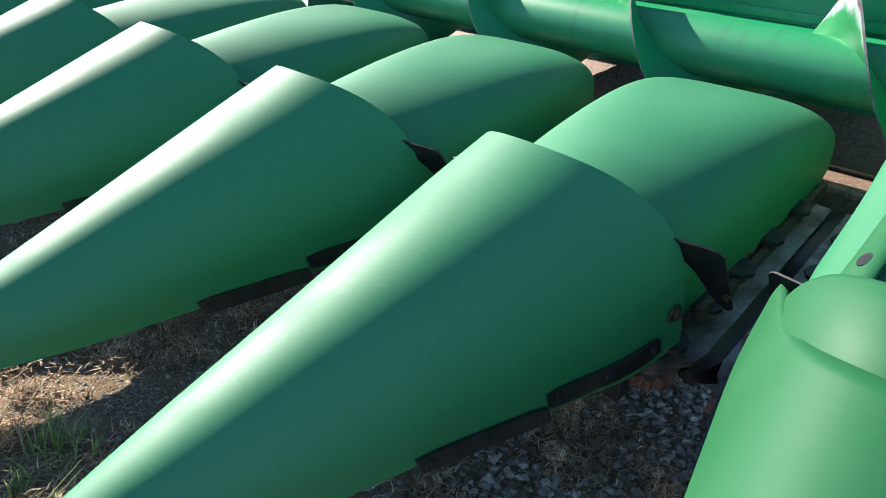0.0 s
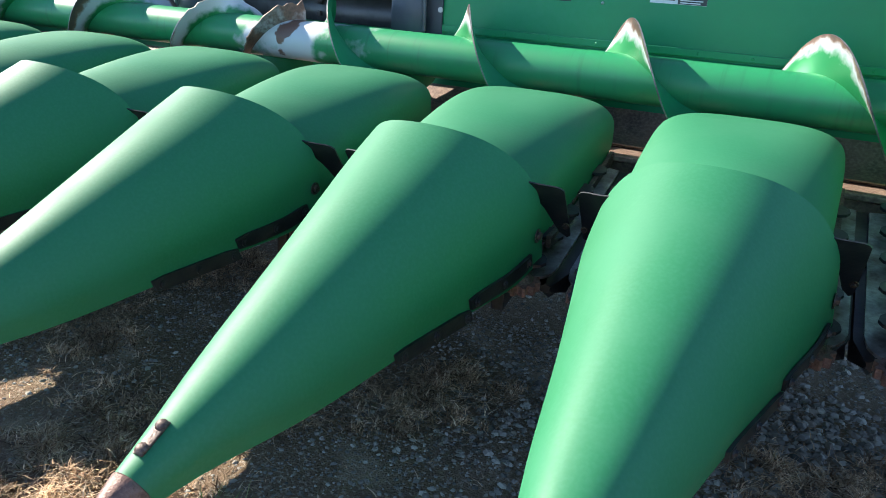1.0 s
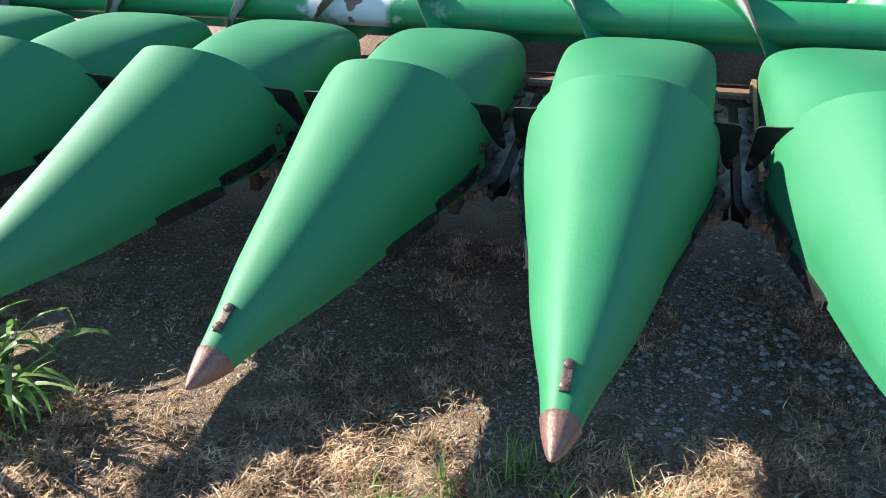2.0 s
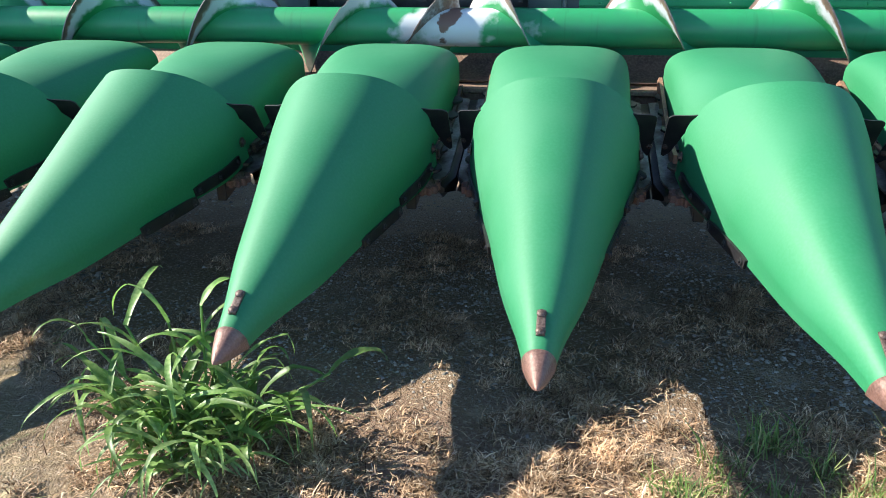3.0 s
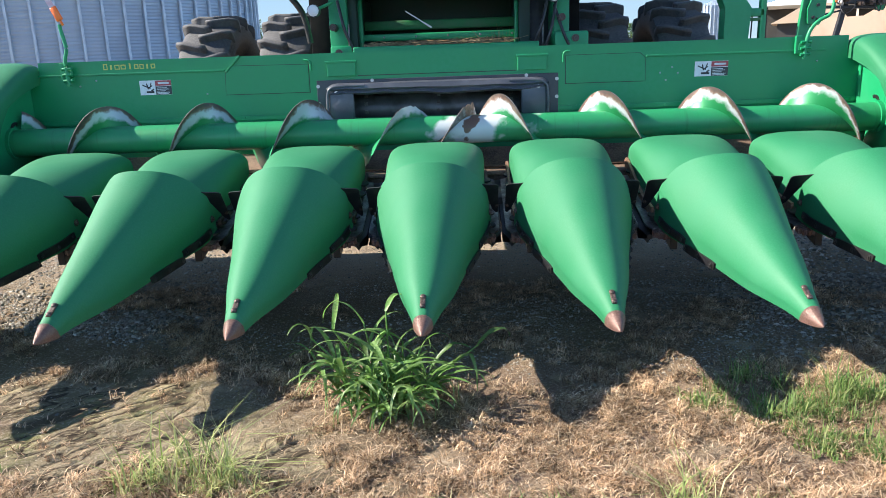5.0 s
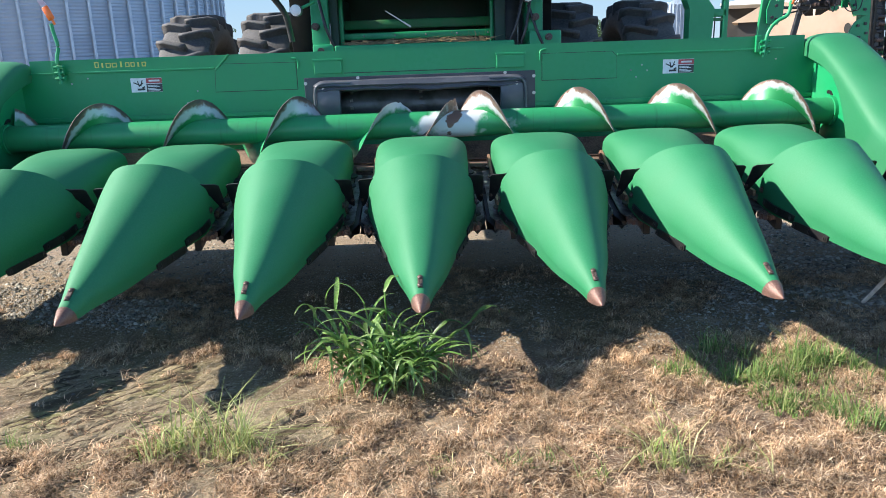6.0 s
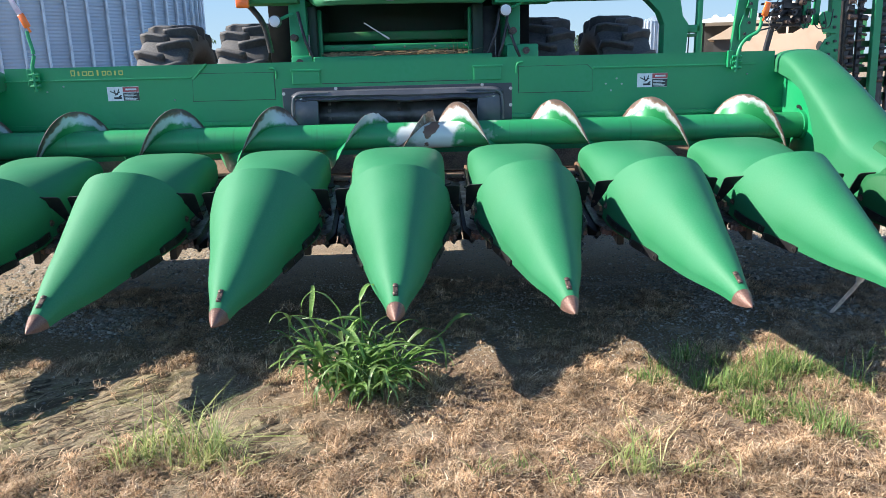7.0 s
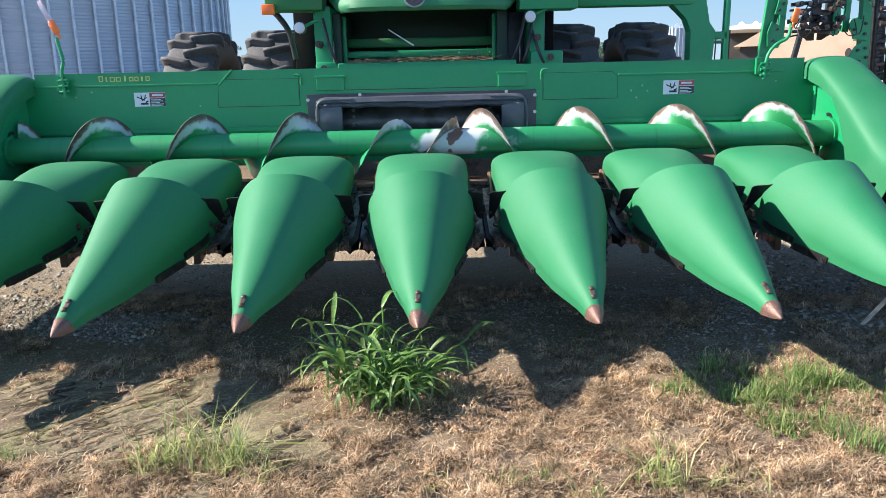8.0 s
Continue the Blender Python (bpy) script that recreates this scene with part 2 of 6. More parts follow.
def snout(at):
    s = thing("snout", "green moulded snout with a rusty iron nose tip", "crop divider", at, "snouts of the corn head")
    bm = snout_shell(lambda a: CY[-1])
    solid(part("shell", bm, POLY, s, "", 50), 0.005)
    # nose tip: a blunt iron point that caps the shell's section
    bm = bmesh.new()
    base = [cone_point(0.107, -1 + 2 * k / 24) for k in range(25)]
    centre = sum(base, Vector()) / 25
    point = Vector((0, 0.014, CREST0 - 0.006))
    rings = []
    for t in (0.004, 0.02, 0.06, 0.14, 0.28, 0.45, 0.65, 0.85, 0.98, 1.0):
        swell = (t ** 0.68) * (1.07 if t < 0.99 else 1.0)
        c = point.lerp(centre, t)
        rings.append([bm.verts.new(c + (p - centre) * swell) for p in base])
    loft(bm, rings, closed=True)
    bm.faces.new(rings[0][::-1])
    bm.faces.new(rings[-1])
    bmesh.ops.recalc_face_normals(bm, faces=bm.faces[:])
    part("nose_tip", bm, RUST, s, "rusty worn iron nose tip", 50)
    # strap with two rivets on the crest
    up = -DOWN
    bm = bmesh.new()
    c0, c1 = cone_point(0.152, 0), cone_point(0.200, 0)
    mid, half = (c0 + c1) / 2, (c1 - c0).length / 2
    box(bm, -0.011, 0.011, -half - 0.012, half + 0.012, -0.001, 0.005, 0.002, Matrix.Translation(mid) @ Matrix.Rotation(TILT, 4, "X"))
    strap = part("strap", bm, DARKIRON, s, "dark riveted iron strap", 40)
    for c in (c0, c1):
        bm = bmesh.new()
        dome(bm, c + up * 0.005, up, 0.0125)
        part("rivet", bm, DARKIRON, strap, "", 50)
    # wing plates beside the rim
    for sx in (-1, 1):
        bm = bmesh.new()
        base = Vector((0, 1.178, 0.903))
        outline = [(0.244, 0.146), (0.290, 0.158), (0.340, 0.163), (0.352, 0.167), (0.361, 0.178), (0.362, 0.34), (0.360, 0.385), (0.350, 0.393), (0.330, 0.365), (0.300, 0.26)]
        back = Vector((0, 0.602, -0.799))
        f = [bm.verts.new(base + Vector((sx * u, 0.38 * (u - 0.24), -0.03 * (u - 0.24))) + back * v) for u, v in outline]
        g = [bm.verts.new(v.co + Vector((0, 0.005, 0.002))) for v in f]
        loft(bm, [f, g], closed=True)
        bm.faces.new(f)
        bm.faces.new(g[::-1])
        bmesh.ops.recalc_face_normals(bm, faces=bm.faces[:])
        wing = part("wing_plate", bm, BLACK, s, "black steel wing plate", 30)
        bm = bmesh.new()
        hexbolt(bm, base + Vector((sx * 0.352, 0.044, -0.007)) + back * 0.33, (0, -1, -0.6), 0.007)
        part("bolt", bm, DARKIRON, wing)
        bm = bmesh.new()
        hexbolt(bm, cone_point(1.110, sx * 0.86) + Vector((sx * 0.003, 0, 0)), (sx, 0, 0), 0.012, 0.009)
        part("pivot_bolt", bm, DARKIRON, s)
        # two black wear strips along the lower edge
        for y0, y1, e0, e1 in ((0.60, 0.83, 0.99, 1.00), (0.83, 1.07, 0.93, 0.93)):
            bm = bmesh.new()
            quads = []
            n = 8
            for k in range(n + 1):
                y = y0 + (y1 - y0) * k / n
                a = e0 + (e1 - e0) * k / n
                p = cone_point(y, sx * a)
                wdt = 0.023 if 0 < k < n else 0.018
                quads.append([bm.verts.new(p + Vector((sx * o, 0, 0)) + DOWN * v) for o, v in ((0.001, -wdt), (0.009, -wdt), (0.009, wdt), (0.001, wdt))])
            loft(bm, quads, closed=True)
            bm.faces.new(quads[0][::-1])
            bm.faces.new(quads[-1])
            bmesh.ops.recalc_face_normals(bm, faces=bm.faces[:])
            strip = part("wear_strip", bm, BLACK, s, "black bolted wear strip", 35)
            for k in (0.08, 0.5, 0.93):
                bm = bmesh.new()
                p = cone_point(y0 + (y1 - y0) * k, sx * (e0 + (e1 - e0) * k))
                hexbolt(bm, p + Vector((sx * 0.010, 0, 0)), (sx, 0, 0), 0.008, 0.005)
                part("bolt", bm, BLACK, strip)
    return s


HY = (1.08, 1.30, 1.57, 1.86, 2.01, 2.09, 2.13)
HZ = (0.810, 0.855, 0.900, 0.926, 0.927, 0.917, 0.903)
HW = (0.255, 0.272, 0.288, 0.298, 0.300, 0.298, 0.295)
HR = (0.24, 0.225, 0.195, 0.160, 0.14, 0.13, 0.125)
HP = (2.0, 2.0, 2.25, 2.9, 3.3, 3.5, 3.6)      # squareness of the section


def hood(at):
    s = thing("hood", "green moulded row hood behind a snout", "row hood", at, "hoods of the corn head")
    bm = bmesh.new()
    rings = []
    for i in range(31):
        y = HY[0] + (HY[-1] - HY[0]) * i / 30
        z, w = hermite(y, HY, HZ), hermite(y, HY, HW)
        ring = []
        for k in range(37):
            a = -1 + 2 * k / 36
            t = min(abs(a) / 0.72, 1) * math.pi / 2
            rise = hermite(y, HY, HR)
            q = 2 / hermite(y, HY, HP)
            x = w * math.sin(t) ** q
            d = rise * (1 - math.cos(t) ** q) ** (0.9 + 0.1 * min(1, max(0, (y - 1.4) / 0.4)))
            low = max(0.545, 0.59 + 0.42 * (y - 1.75))
            if abs(a) > 0.72:
                d += (z - rise - low) * (abs(a) - 0.72) / 0.28
            ring.append(bm.verts.new((math.copysign(x, a), y, z - d)))
        rings.append(ring)
    loft(bm, rings)
    bmesh.ops.recalc_face_normals(bm, faces=bm.faces[:])
    solid(part("shell", bm, POLY, s, "", 50), 0.005)
    # worn steel angle along both lower edges
    for sx in (-1, 1):
        bm = bmesh.new()
        extrude_profile(bm, [(1.40, 0.560), (1.62, 0.560), (2.10, 0.700), (2.125, 0.765), (2.09, 0.785), (1.62, 0.625), (1.40, 0.605)] if sx < 0 else [(1.40, 0.560), (1.62, 0.560), (2.07, 0.690), (2.075, 0.735), (1.62, 0.610), (1.40, 0.598)], "x", min(sx * 0.304, sx * 0.320), max(sx * 0.304, sx * 0.320))
        part("edge_rail", bm, RAIL if sx < 0 else DARKIRON, s, "rusty orange side rail" if sx < 0 else "dark iron side rail")
    return s


def row_unit(at):
    """Deck plates, gathering chains and frame between two hoods."""
    s = thing("row_unit", "worn steel row unit with deck plates and chains", "row unit", at, "row units of the corn head")
    for sx in (-1, 1):
        bm = bmesh.new()
        prof = [(0.018, 1.22), (0.018, 2.0), (0.125, 2.02), (0.125, 1.17), (0.105, 1.145), (0.075, 1.135), (0.045, 1.145), (0.026, 1.175)]
        extrude_profile(bm, [(sx * u, v) for u, v in prof], "z", 0.565, 0.573)
        part("deck_plate", bm, STEEL, s, "polished steel deck plate")
        # gathering chain: a belt of links with upright lugs
        chain = None
        bm = bmesh.new()
        loop = [(sx * 0.094, 1.10 + 0.05 * k) for k in range(18)]
        for x, y in loop:
            box(bm, x - 0.010, x + 0.010, y, y + 0.040, 0.588, 0.606, 0.003)
        chain = part("gathering_chain", bm, DARKIRON, s, "dark rusty gathering chain")
        for k in range(5):
            bm = bmesh.new()
            y = 1.16 + 0.18 * k + (0.09 if sx > 0 else 0)
            paddle = [(0.104, -0.036), (0.104, 0.036), (0.080, 0.043), (0.058, 0.036), (0.044, 0.018), (0.040, -0.006), (0.050, -0.026), (0.070, -0.036)]
            extrude_profile(bm, [(sx * u, y + v) for u, v in paddle], "z", 0.604, 0.613)
            extrude_profile(bm, [(sx * u, y + v) for u, v in ((0.104, -0.036), (0.104, 0.036), (0.097, 0.036), (0.097, -0.036))], "z", 0.585, 0.6035)
            part("lug", bm, BLACK, chain, "black rounded chain lug")
        bm = bmesh.new()
        teeth = [((0.060 if k % 4 < 2 else 0.048) * math.cos(2 * math.pi * k / 44), (0.060 if k % 4 < 2 else 0.048) * math.sin(2 * math.pi * k / 44)) for k in range(44)]
        extrude_profile(bm, [(sx * 0.10 + u, 1.11 + v) for u, v in teeth], "z", 0.545, 0.572)
        wheel = part("idler_sprocket", bm, RUST, s, "tan rusty toothed idler sprocket", 30)
        bm = bmesh.new()
        dome(bm, (sx * 0.10, 1.11, 0.572), (0, 0, 1), 0.040, 0.5)
        rod(bm, (sx * 0.10, 1.11, 0.585), (sx * 0.10, 1.11, 0.612), 0.014, 6)
        part("hub_cap", bm, DARKIRON, wheel, "dark domed hub cap", 40)
        # frame rail and snapping roll below
        bm = bmesh.new()
        box(bm, min(sx * 0.125, sx * 0.165), max(sx * 0.125, sx * 0.165), 1.05, 2.05, 0.49, 0.575, 0.006)
        part("frame_rail", bm, BLACK, s, "black frame rail")
        bm = bmesh.new()
        star = [((0.060 if k % 2 else 0.042) * math.cos(math.pi * k / 6), (0.060 if k % 2 else 0.042) * math.sin(math.pi * k / 6)) for k in range(12)]
        rings = [[bm.verts.new((sx * 0.055 + u * f, y, 0.485 + v * f)) for u, v in star] for y, f in ((1.24, 0.3), (1.30, 1.0), (1.75, 1.0))]
        loft(bm, rings, closed=True)
        bm.faces.new(rings[0][::-1])
        bm.faces.new(rings[-1])
        bmesh.ops.recalc_face_normals(bm, faces=bm.faces[:])
        part("snapping_roll", bm, BLACK, s, "dark fluted snapping roll", 35)
    bm = bmesh.new()
    box(bm, -0.17, 0.17, 1.72, 2.04, 0.40, 0.56, 0.02)
    part("gearcase", bm, BLACK, s, "black gearcase", 40)
    for sx in (-1, 1):
        # bent guide plate at the mouth of the row
        bm = bmesh.new()
        rings = []
        for k in range(9):
            t = k / 8
            y, x, z = 1.10 + 0.42 * t, sx * (0.150 - 0.05 * t * t), 0.535 + 0.045 * math.sin(t * 2.2)
            rings.append([bm.verts.new((x - sx * 0.045, y, z)), bm.verts.new((x, y, z + 0.008)), bm.verts.new((x + sx * 0.02, y, z - 0.045))])
        loft(bm, rings)
        solid(part("guide_plate", bm, STEEL, s, "bent grey guide plate", 50), 0.005)
    # the whole row unit climbs towards the trough
    for ob in s.children_recursive:
        for v in ob.data.vertices:
            v.co.y = 1.22 + (v.co.y - 1.05) * 0.83
            v.co.z += 0.25 * (v.co.y - 1.56)
    return s


def build_rows():
    s = snout((-3 * ROW, 0, 0))
    for k in range(-2, 3):
        copy_thing(s, pose(k * ROW, 0, 0))
    hinge = Matrix.Translation((3 * ROW, 1.30, 0.65))
    swung = hinge @ Matrix.Rotation(radians(-2.6), 4, "Z") @ Matrix.Rotation(radians(-1.7), 4, "X") @ hinge.inverted()
    raised = tagged(copy_thing(s, swung @ pose(3 * ROW, 0, 0)), "green moulded snout propped up on a pale stick")
    for c in raised.children:
        if c.name.startswith("wing_plate"):      # the wing plates keep their place
            c.matrix_basis = (swung @ pose(3 * ROW, 0, 0)).inverted() @ pose(3 * ROW, 0, 0)
    h = hood((-3 * ROW, 0, 0))
    for k in range(-2, 4):
        copy_thing(h, pose(k * ROW, 0, 0))
    r = row_unit((-3.5 * ROW, 0, 0))
    for k in range(-3, 4):
        copy_thing(r, pose((k + 0.5) * ROW, 0, 0))
    for sx in (-1, 1):
        e = copy_thing(s, pose(sx * 4 * ROW, 0, 0))
        e.scale.x = 0.99
        tagged(e, "faded green end snout with a rusty iron nose tip")
        for c in e.children:
            if c.name.startswith("shell"):
                c.data = c.data.copy()
                bm = snout_shell(notched)
                for f in bm.faces:
                    f.smooth = True
                bm.to_mesh(c.data)
                bm.free()
                c.data.materials[0] = POLY_FADED
            elif c.name.startswith("wing_plate"):
                c.location.x -= math.copysign(0.043, c.data.vertices[0].co.x)


AX, AZ = 2.335, 0.972          # auger axis: y and z
TUBE, FLIGHT, PITCH = 0.091, 0.226, 0.680


def flight_material():
    m = bpy.data.materials.new("worn_flighting")
    m.use_nodes = True
    n, l = m.node_tree.nodes, m.node_tree.links
    b = n["Principled BSDF"]
    tc = n.new("ShaderNodeTexCoord")
    sep = n.new("ShaderNodeSeparateXYZ")
    l.new(tc.outputs["Object"], sep.inputs[0])

    def mathn(op, a, b_, c=None):
        k = n.new("ShaderNodeMath")
        k.operation = op
        for i, v in enumerate((a, b_, c)):
            if v is None:
                continue
            if isinstance(v, (int, float)):
                k.inputs[i].default_value = v
            else:
                l.new(v, k.inputs[i])
        return k.outputs[0]
    r = mathn("SQRT", mathn("ADD", mathn("POWER", sep.outputs[1], 2), mathn("POWER", sep.outputs[2], 2)), 0)
    along = mathn("MAXIMUM", sep.outputs[0], mathn("MULTIPLY", sep.outputs[0], -0.35))
    ns = n.new("ShaderNodeTexNoise")
    ns.inputs["Scale"].default_value, ns.inputs["Detail"].default_value = 9, 7
    l.new(tc.outputs["Object"], ns.inputs["Vector"])
    ns2 = n.new("ShaderNodeTexNoise")
    ns2.inputs["Scale"].default_value, ns2.inputs["Detail"].default_value = 26, 6
    l.new(tc.outputs["Object"], ns2.inputs["Vector"])
    jag = mathn("MULTIPLY_ADD", ns.outputs[0], 0.10, -0.05)
    fine = mathn("MULTIPLY_ADD", ns2.outputs[0], 0.05, -0.025)
    rr = mathn("ADD", mathn("ADD", r, jag), fine)

    def layer(out, per_m, start, width, colour):
        """Bare from a radius on; the radius grows with the way from the middle."""
        v = mathn("SUBTRACT", rr, mathn("MULTIPLY_ADD", along, per_m, start))
        k = n.new("ShaderNodeMapRange")
        k.inputs[1].default_value, k.inputs[2].default_value = 0.0, width
        l.new(v, k.inputs[0])
        x = n.new("ShaderNodeMix")
        x.data_type = "RGBA"
        l.new(k.outputs[0], x.inputs[0])
        if out is None:
            x.inputs[6].default_value = (0.012, 0.19, 0.06, 1)
        else:
            l.new(out, x.inputs[6])
        x.inputs[7].default_value = (*colour, 1)
        return x.outputs[2]
    col = layer(None, 0.024, 0.100, 0.03, (0.47, 0.50, 0.52))
    col = layer(col, 0.006, 0.176, 0.02, (0.17, 0.105, 0.075))
    col = layer(col, 0.004, 0.196, 0.02, (0.09, 0.065, 0.055))
    l.new(col, b.inputs["Base Color"])
    b.inputs["Roughness"].default_value, b.inputs["Metallic"].default_value = 0.42, 0.25
    bp = n.new("ShaderNodeBump")
    bp.inputs["Strength"].default_value, bp.inputs["Distance"].default_value = 0.15, 0.006
    l.new(ns.outputs[0], bp.inputs["Height"])
    l.new(bp.outputs[0], b.inputs["Normal"])
    return m


def tube_material():
    """Green paint, rubbed white and rusty towards the middle of the auger."""
    m = material("auger_tube_paint", (0.018, 0.235, 0.085), 0.42, grain=(0.022, 0.215, 0.085), bump=0.05, bump_scale=30)
    n, l = m.node_tree.nodes, m.node_tree.links
    b = n["Principled BSDF"]
    paint = b.inputs["Base Color"].links[0].from_socket
    mp = n.new("ShaderNodeMapping")
    mp.inputs["Scale"].default_value = (34, 3, 3)
    coord = n.new("ShaderNodeTexCoord")
    l.new(coord.outputs["Object"], mp.inputs["Vector"])
    drip = n.new("ShaderNodeTexNoise")
    drip.inputs["Scale"].default_value, drip.inputs["Detail"].default_value = 1.0, 2
    l.new(mp.outputs[0], drip.inputs["Vector"])
    thin = n.new("ShaderNodeMapRange")
    thin.inputs[1].default_value, thin.inputs[2].default_value, thin.inputs[4].default_value = 0.58, 0.80, 0.6
    l.new(drip.outputs[0], thin.inputs[0])
    stained = n.new("ShaderNodeMix")
    stained.data_type = "RGBA"
    l.new(thin.outputs[0], stained.inputs[0])
    l.new(paint, stained.inputs[6])
    stained.inputs[7].default_value = (0.012, 0.085, 0.035, 1)
    paint = stained.outputs[2]
    tc = n.new("ShaderNodeTexCoord")
    sep = n.new("ShaderNodeSeparateXYZ")
    l.new(tc.outputs["Object"], sep.inputs[0])
    off = n.new("ShaderNodeMath")
    off.operation = "SUBTRACT"
    l.new(sep.outputs[0], off.inputs[0])
    off.inputs[1].default_value = 0.26
    ax = n.new("ShaderNodeMath")
    ax.operation = "ABSOLUTE"
    l.new(off.outputs[0], ax.inputs[0])
    for scale, k, lo, hi, colour in ((4.6, -0.80, 0.33, 0.42, (0.50, 0.54, 0.54)), (6.5, -1.5, 0.50, 0.53, (0.14, 0.075, 0.05))):
        t = n.new("ShaderNodeTexNoise")
        t.inputs["Scale"].default_value, t.inputs["Detail"].default_value = scale, 6
        l.new(tc.outputs["Object"], t.inputs["Vector"])
        v = n.new("ShaderNodeMath")
        v.operation = "MULTIPLY_ADD"
        l.new(ax.outputs[0], v.inputs[0])
        v.inputs[1].default_value = k
        l.new(t.outputs[0], v.inputs[2])
        r = n.new("ShaderNodeMapRange")
        r.inputs[1].default_value, r.inputs[2].default_value = lo, hi
        l.new(v.outputs[0], r.inputs[0])
        x = n.new("ShaderNodeMix")
        x.data_type = "RGBA"
        l.new(r.outputs[0], x.inputs[0])
        l.new(paint, x.inputs[6])
        x.inputs[7].default_value = (*colour, 1)
        paint = x.outputs[2]
    l.new(paint, b.inputs["Base Color"])
    return m


def auger(phase):
    s = thing("cross_auger", "green cross auger with worn rusty flighting edges", "auger", (0, AX, AZ))
    WORN = flight_material()
    bm = bmesh.new()
    rod(bm, (-2.93, 0, 0), (2.93, 0, 0), TUBE, 40)
    part("tube", bm, tube_material(), s, "", 40)
    for sx in (-1, 1):
        # two faces: the one towards the middle is worn bare, the other keeps its paint
        bm = bmesh.new()
        turns, per = 4.12, 48
        cols = []
        for i in range(int(turns * per) + 1):
            phi = 2 * math.pi * i / per + phase[sx]
            x = sx * (0.06 + PITCH * i / per)
            R = FLIGHT + 0.004 * noise.noise(Vector((i * 0.13, sx * 9, 0)))
            if sx < 0 and i < 30:
                R = TUBE + (R - TUBE) * (0.42 + 0.58 * (i / 30) ** 1.3 + 0.10 * noise.noise(Vector((i * 0.9, 3, 7))))
            elif i < 8:
                R = TUBE + (R - TUBE) * (0.55 + 0.45 * i / 8)
            c, d = -math.sin(phi), math.cos(phi)
            col = []
            for side in (0, 1):
                off = -sx * 0.006 * side
                for r, dx in ((TUBE - 0.004, -0.012), (TUBE + 0.25 * (R - TUBE), -0.008), (TUBE + 0.6 * (R - TUBE), -0.003), (R, 0)):
                    col.append(bm.verts.new((x + sx * dx + off, r * c, r * d)))
            cols.append(col)
        for p, q in zip(cols, cols[1:]):
            for k in range(3):
                f = bm.faces.new((p[k], q[k], q[k + 1], p[k + 1]))
                f = bm.faces.new((p[k + 4], p[k + 5], q[k + 5], q[k + 4]))
                f.material_index = 1
            f = bm.faces.new((p[3], q[3], q[7], p[7]))
            f.material_index = 2
        bmesh.ops.recalc_face_normals(bm, faces=bm.faces[:])
        ob = part("flighting", bm, PAINT, s, "helical flighting, worn bare on its inner face", 60)
        ob.data.materials.append(WORN)
        ob.data.materials.append(STEEL)
    # a short extra flight at the middle, rusted through its paint
    bm = bmesh.new()
    cols = []
    n = 30
    for i in range(n + 1):
        phi = -1.75 + 3.6 * i / n
        R = TUBE + (FLIGHT - TUBE) * (0.55 + 0.18 * noise.noise(Vector((i * 0.7, 1, 4)))) * (1 if 0 < i < n else 0.6)
        x = 0.079 - PITCH * phi / (2 * math.pi) * 0.9
        c, d = -math.sin(phi + 1.507), math.cos(phi + 1.507)
        cols.append([bm.verts.new((x + o + dx, r * c, r * d)) for o in (0, 0.006) for r, dx in ((TUBE - 0.004, 0.012), (TUBE + 0.5 * (R - TUBE), 0.005), (R, 0))])
    for p, q in zip(cols, cols[1:]):
        for a in ((0, 1), (1, 2), (2, 5), (5, 4), (4, 3)):
            bm.faces.new((p[a[0]], p[a[1]], q[a[1]], q[a[0]]))
    for p in (cols[0], cols[-1]):
        bm.faces.new((p[0], p[1], p[4], p[3]))
        bm.faces.new((p[1], p[2], p[5], p[4]))
    bmesh.ops.recalc_face_normals(bm, faces=bm.faces[:])
    part("feeding_paddle", bm, material("rusty_flight", (0.16, 0.10, 0.07), 0.5, metal=0.3, spots=(0.30, 0.31, 0.31), patch=9, patch_edge=(0.5, 0.62), grain=(0.08, 0.055, 0.045), bump=0.15, bump_scale=80), s, "rusty feeding paddle", 50)
    return s


SHEET, TOPZ = 2.64, 1.493


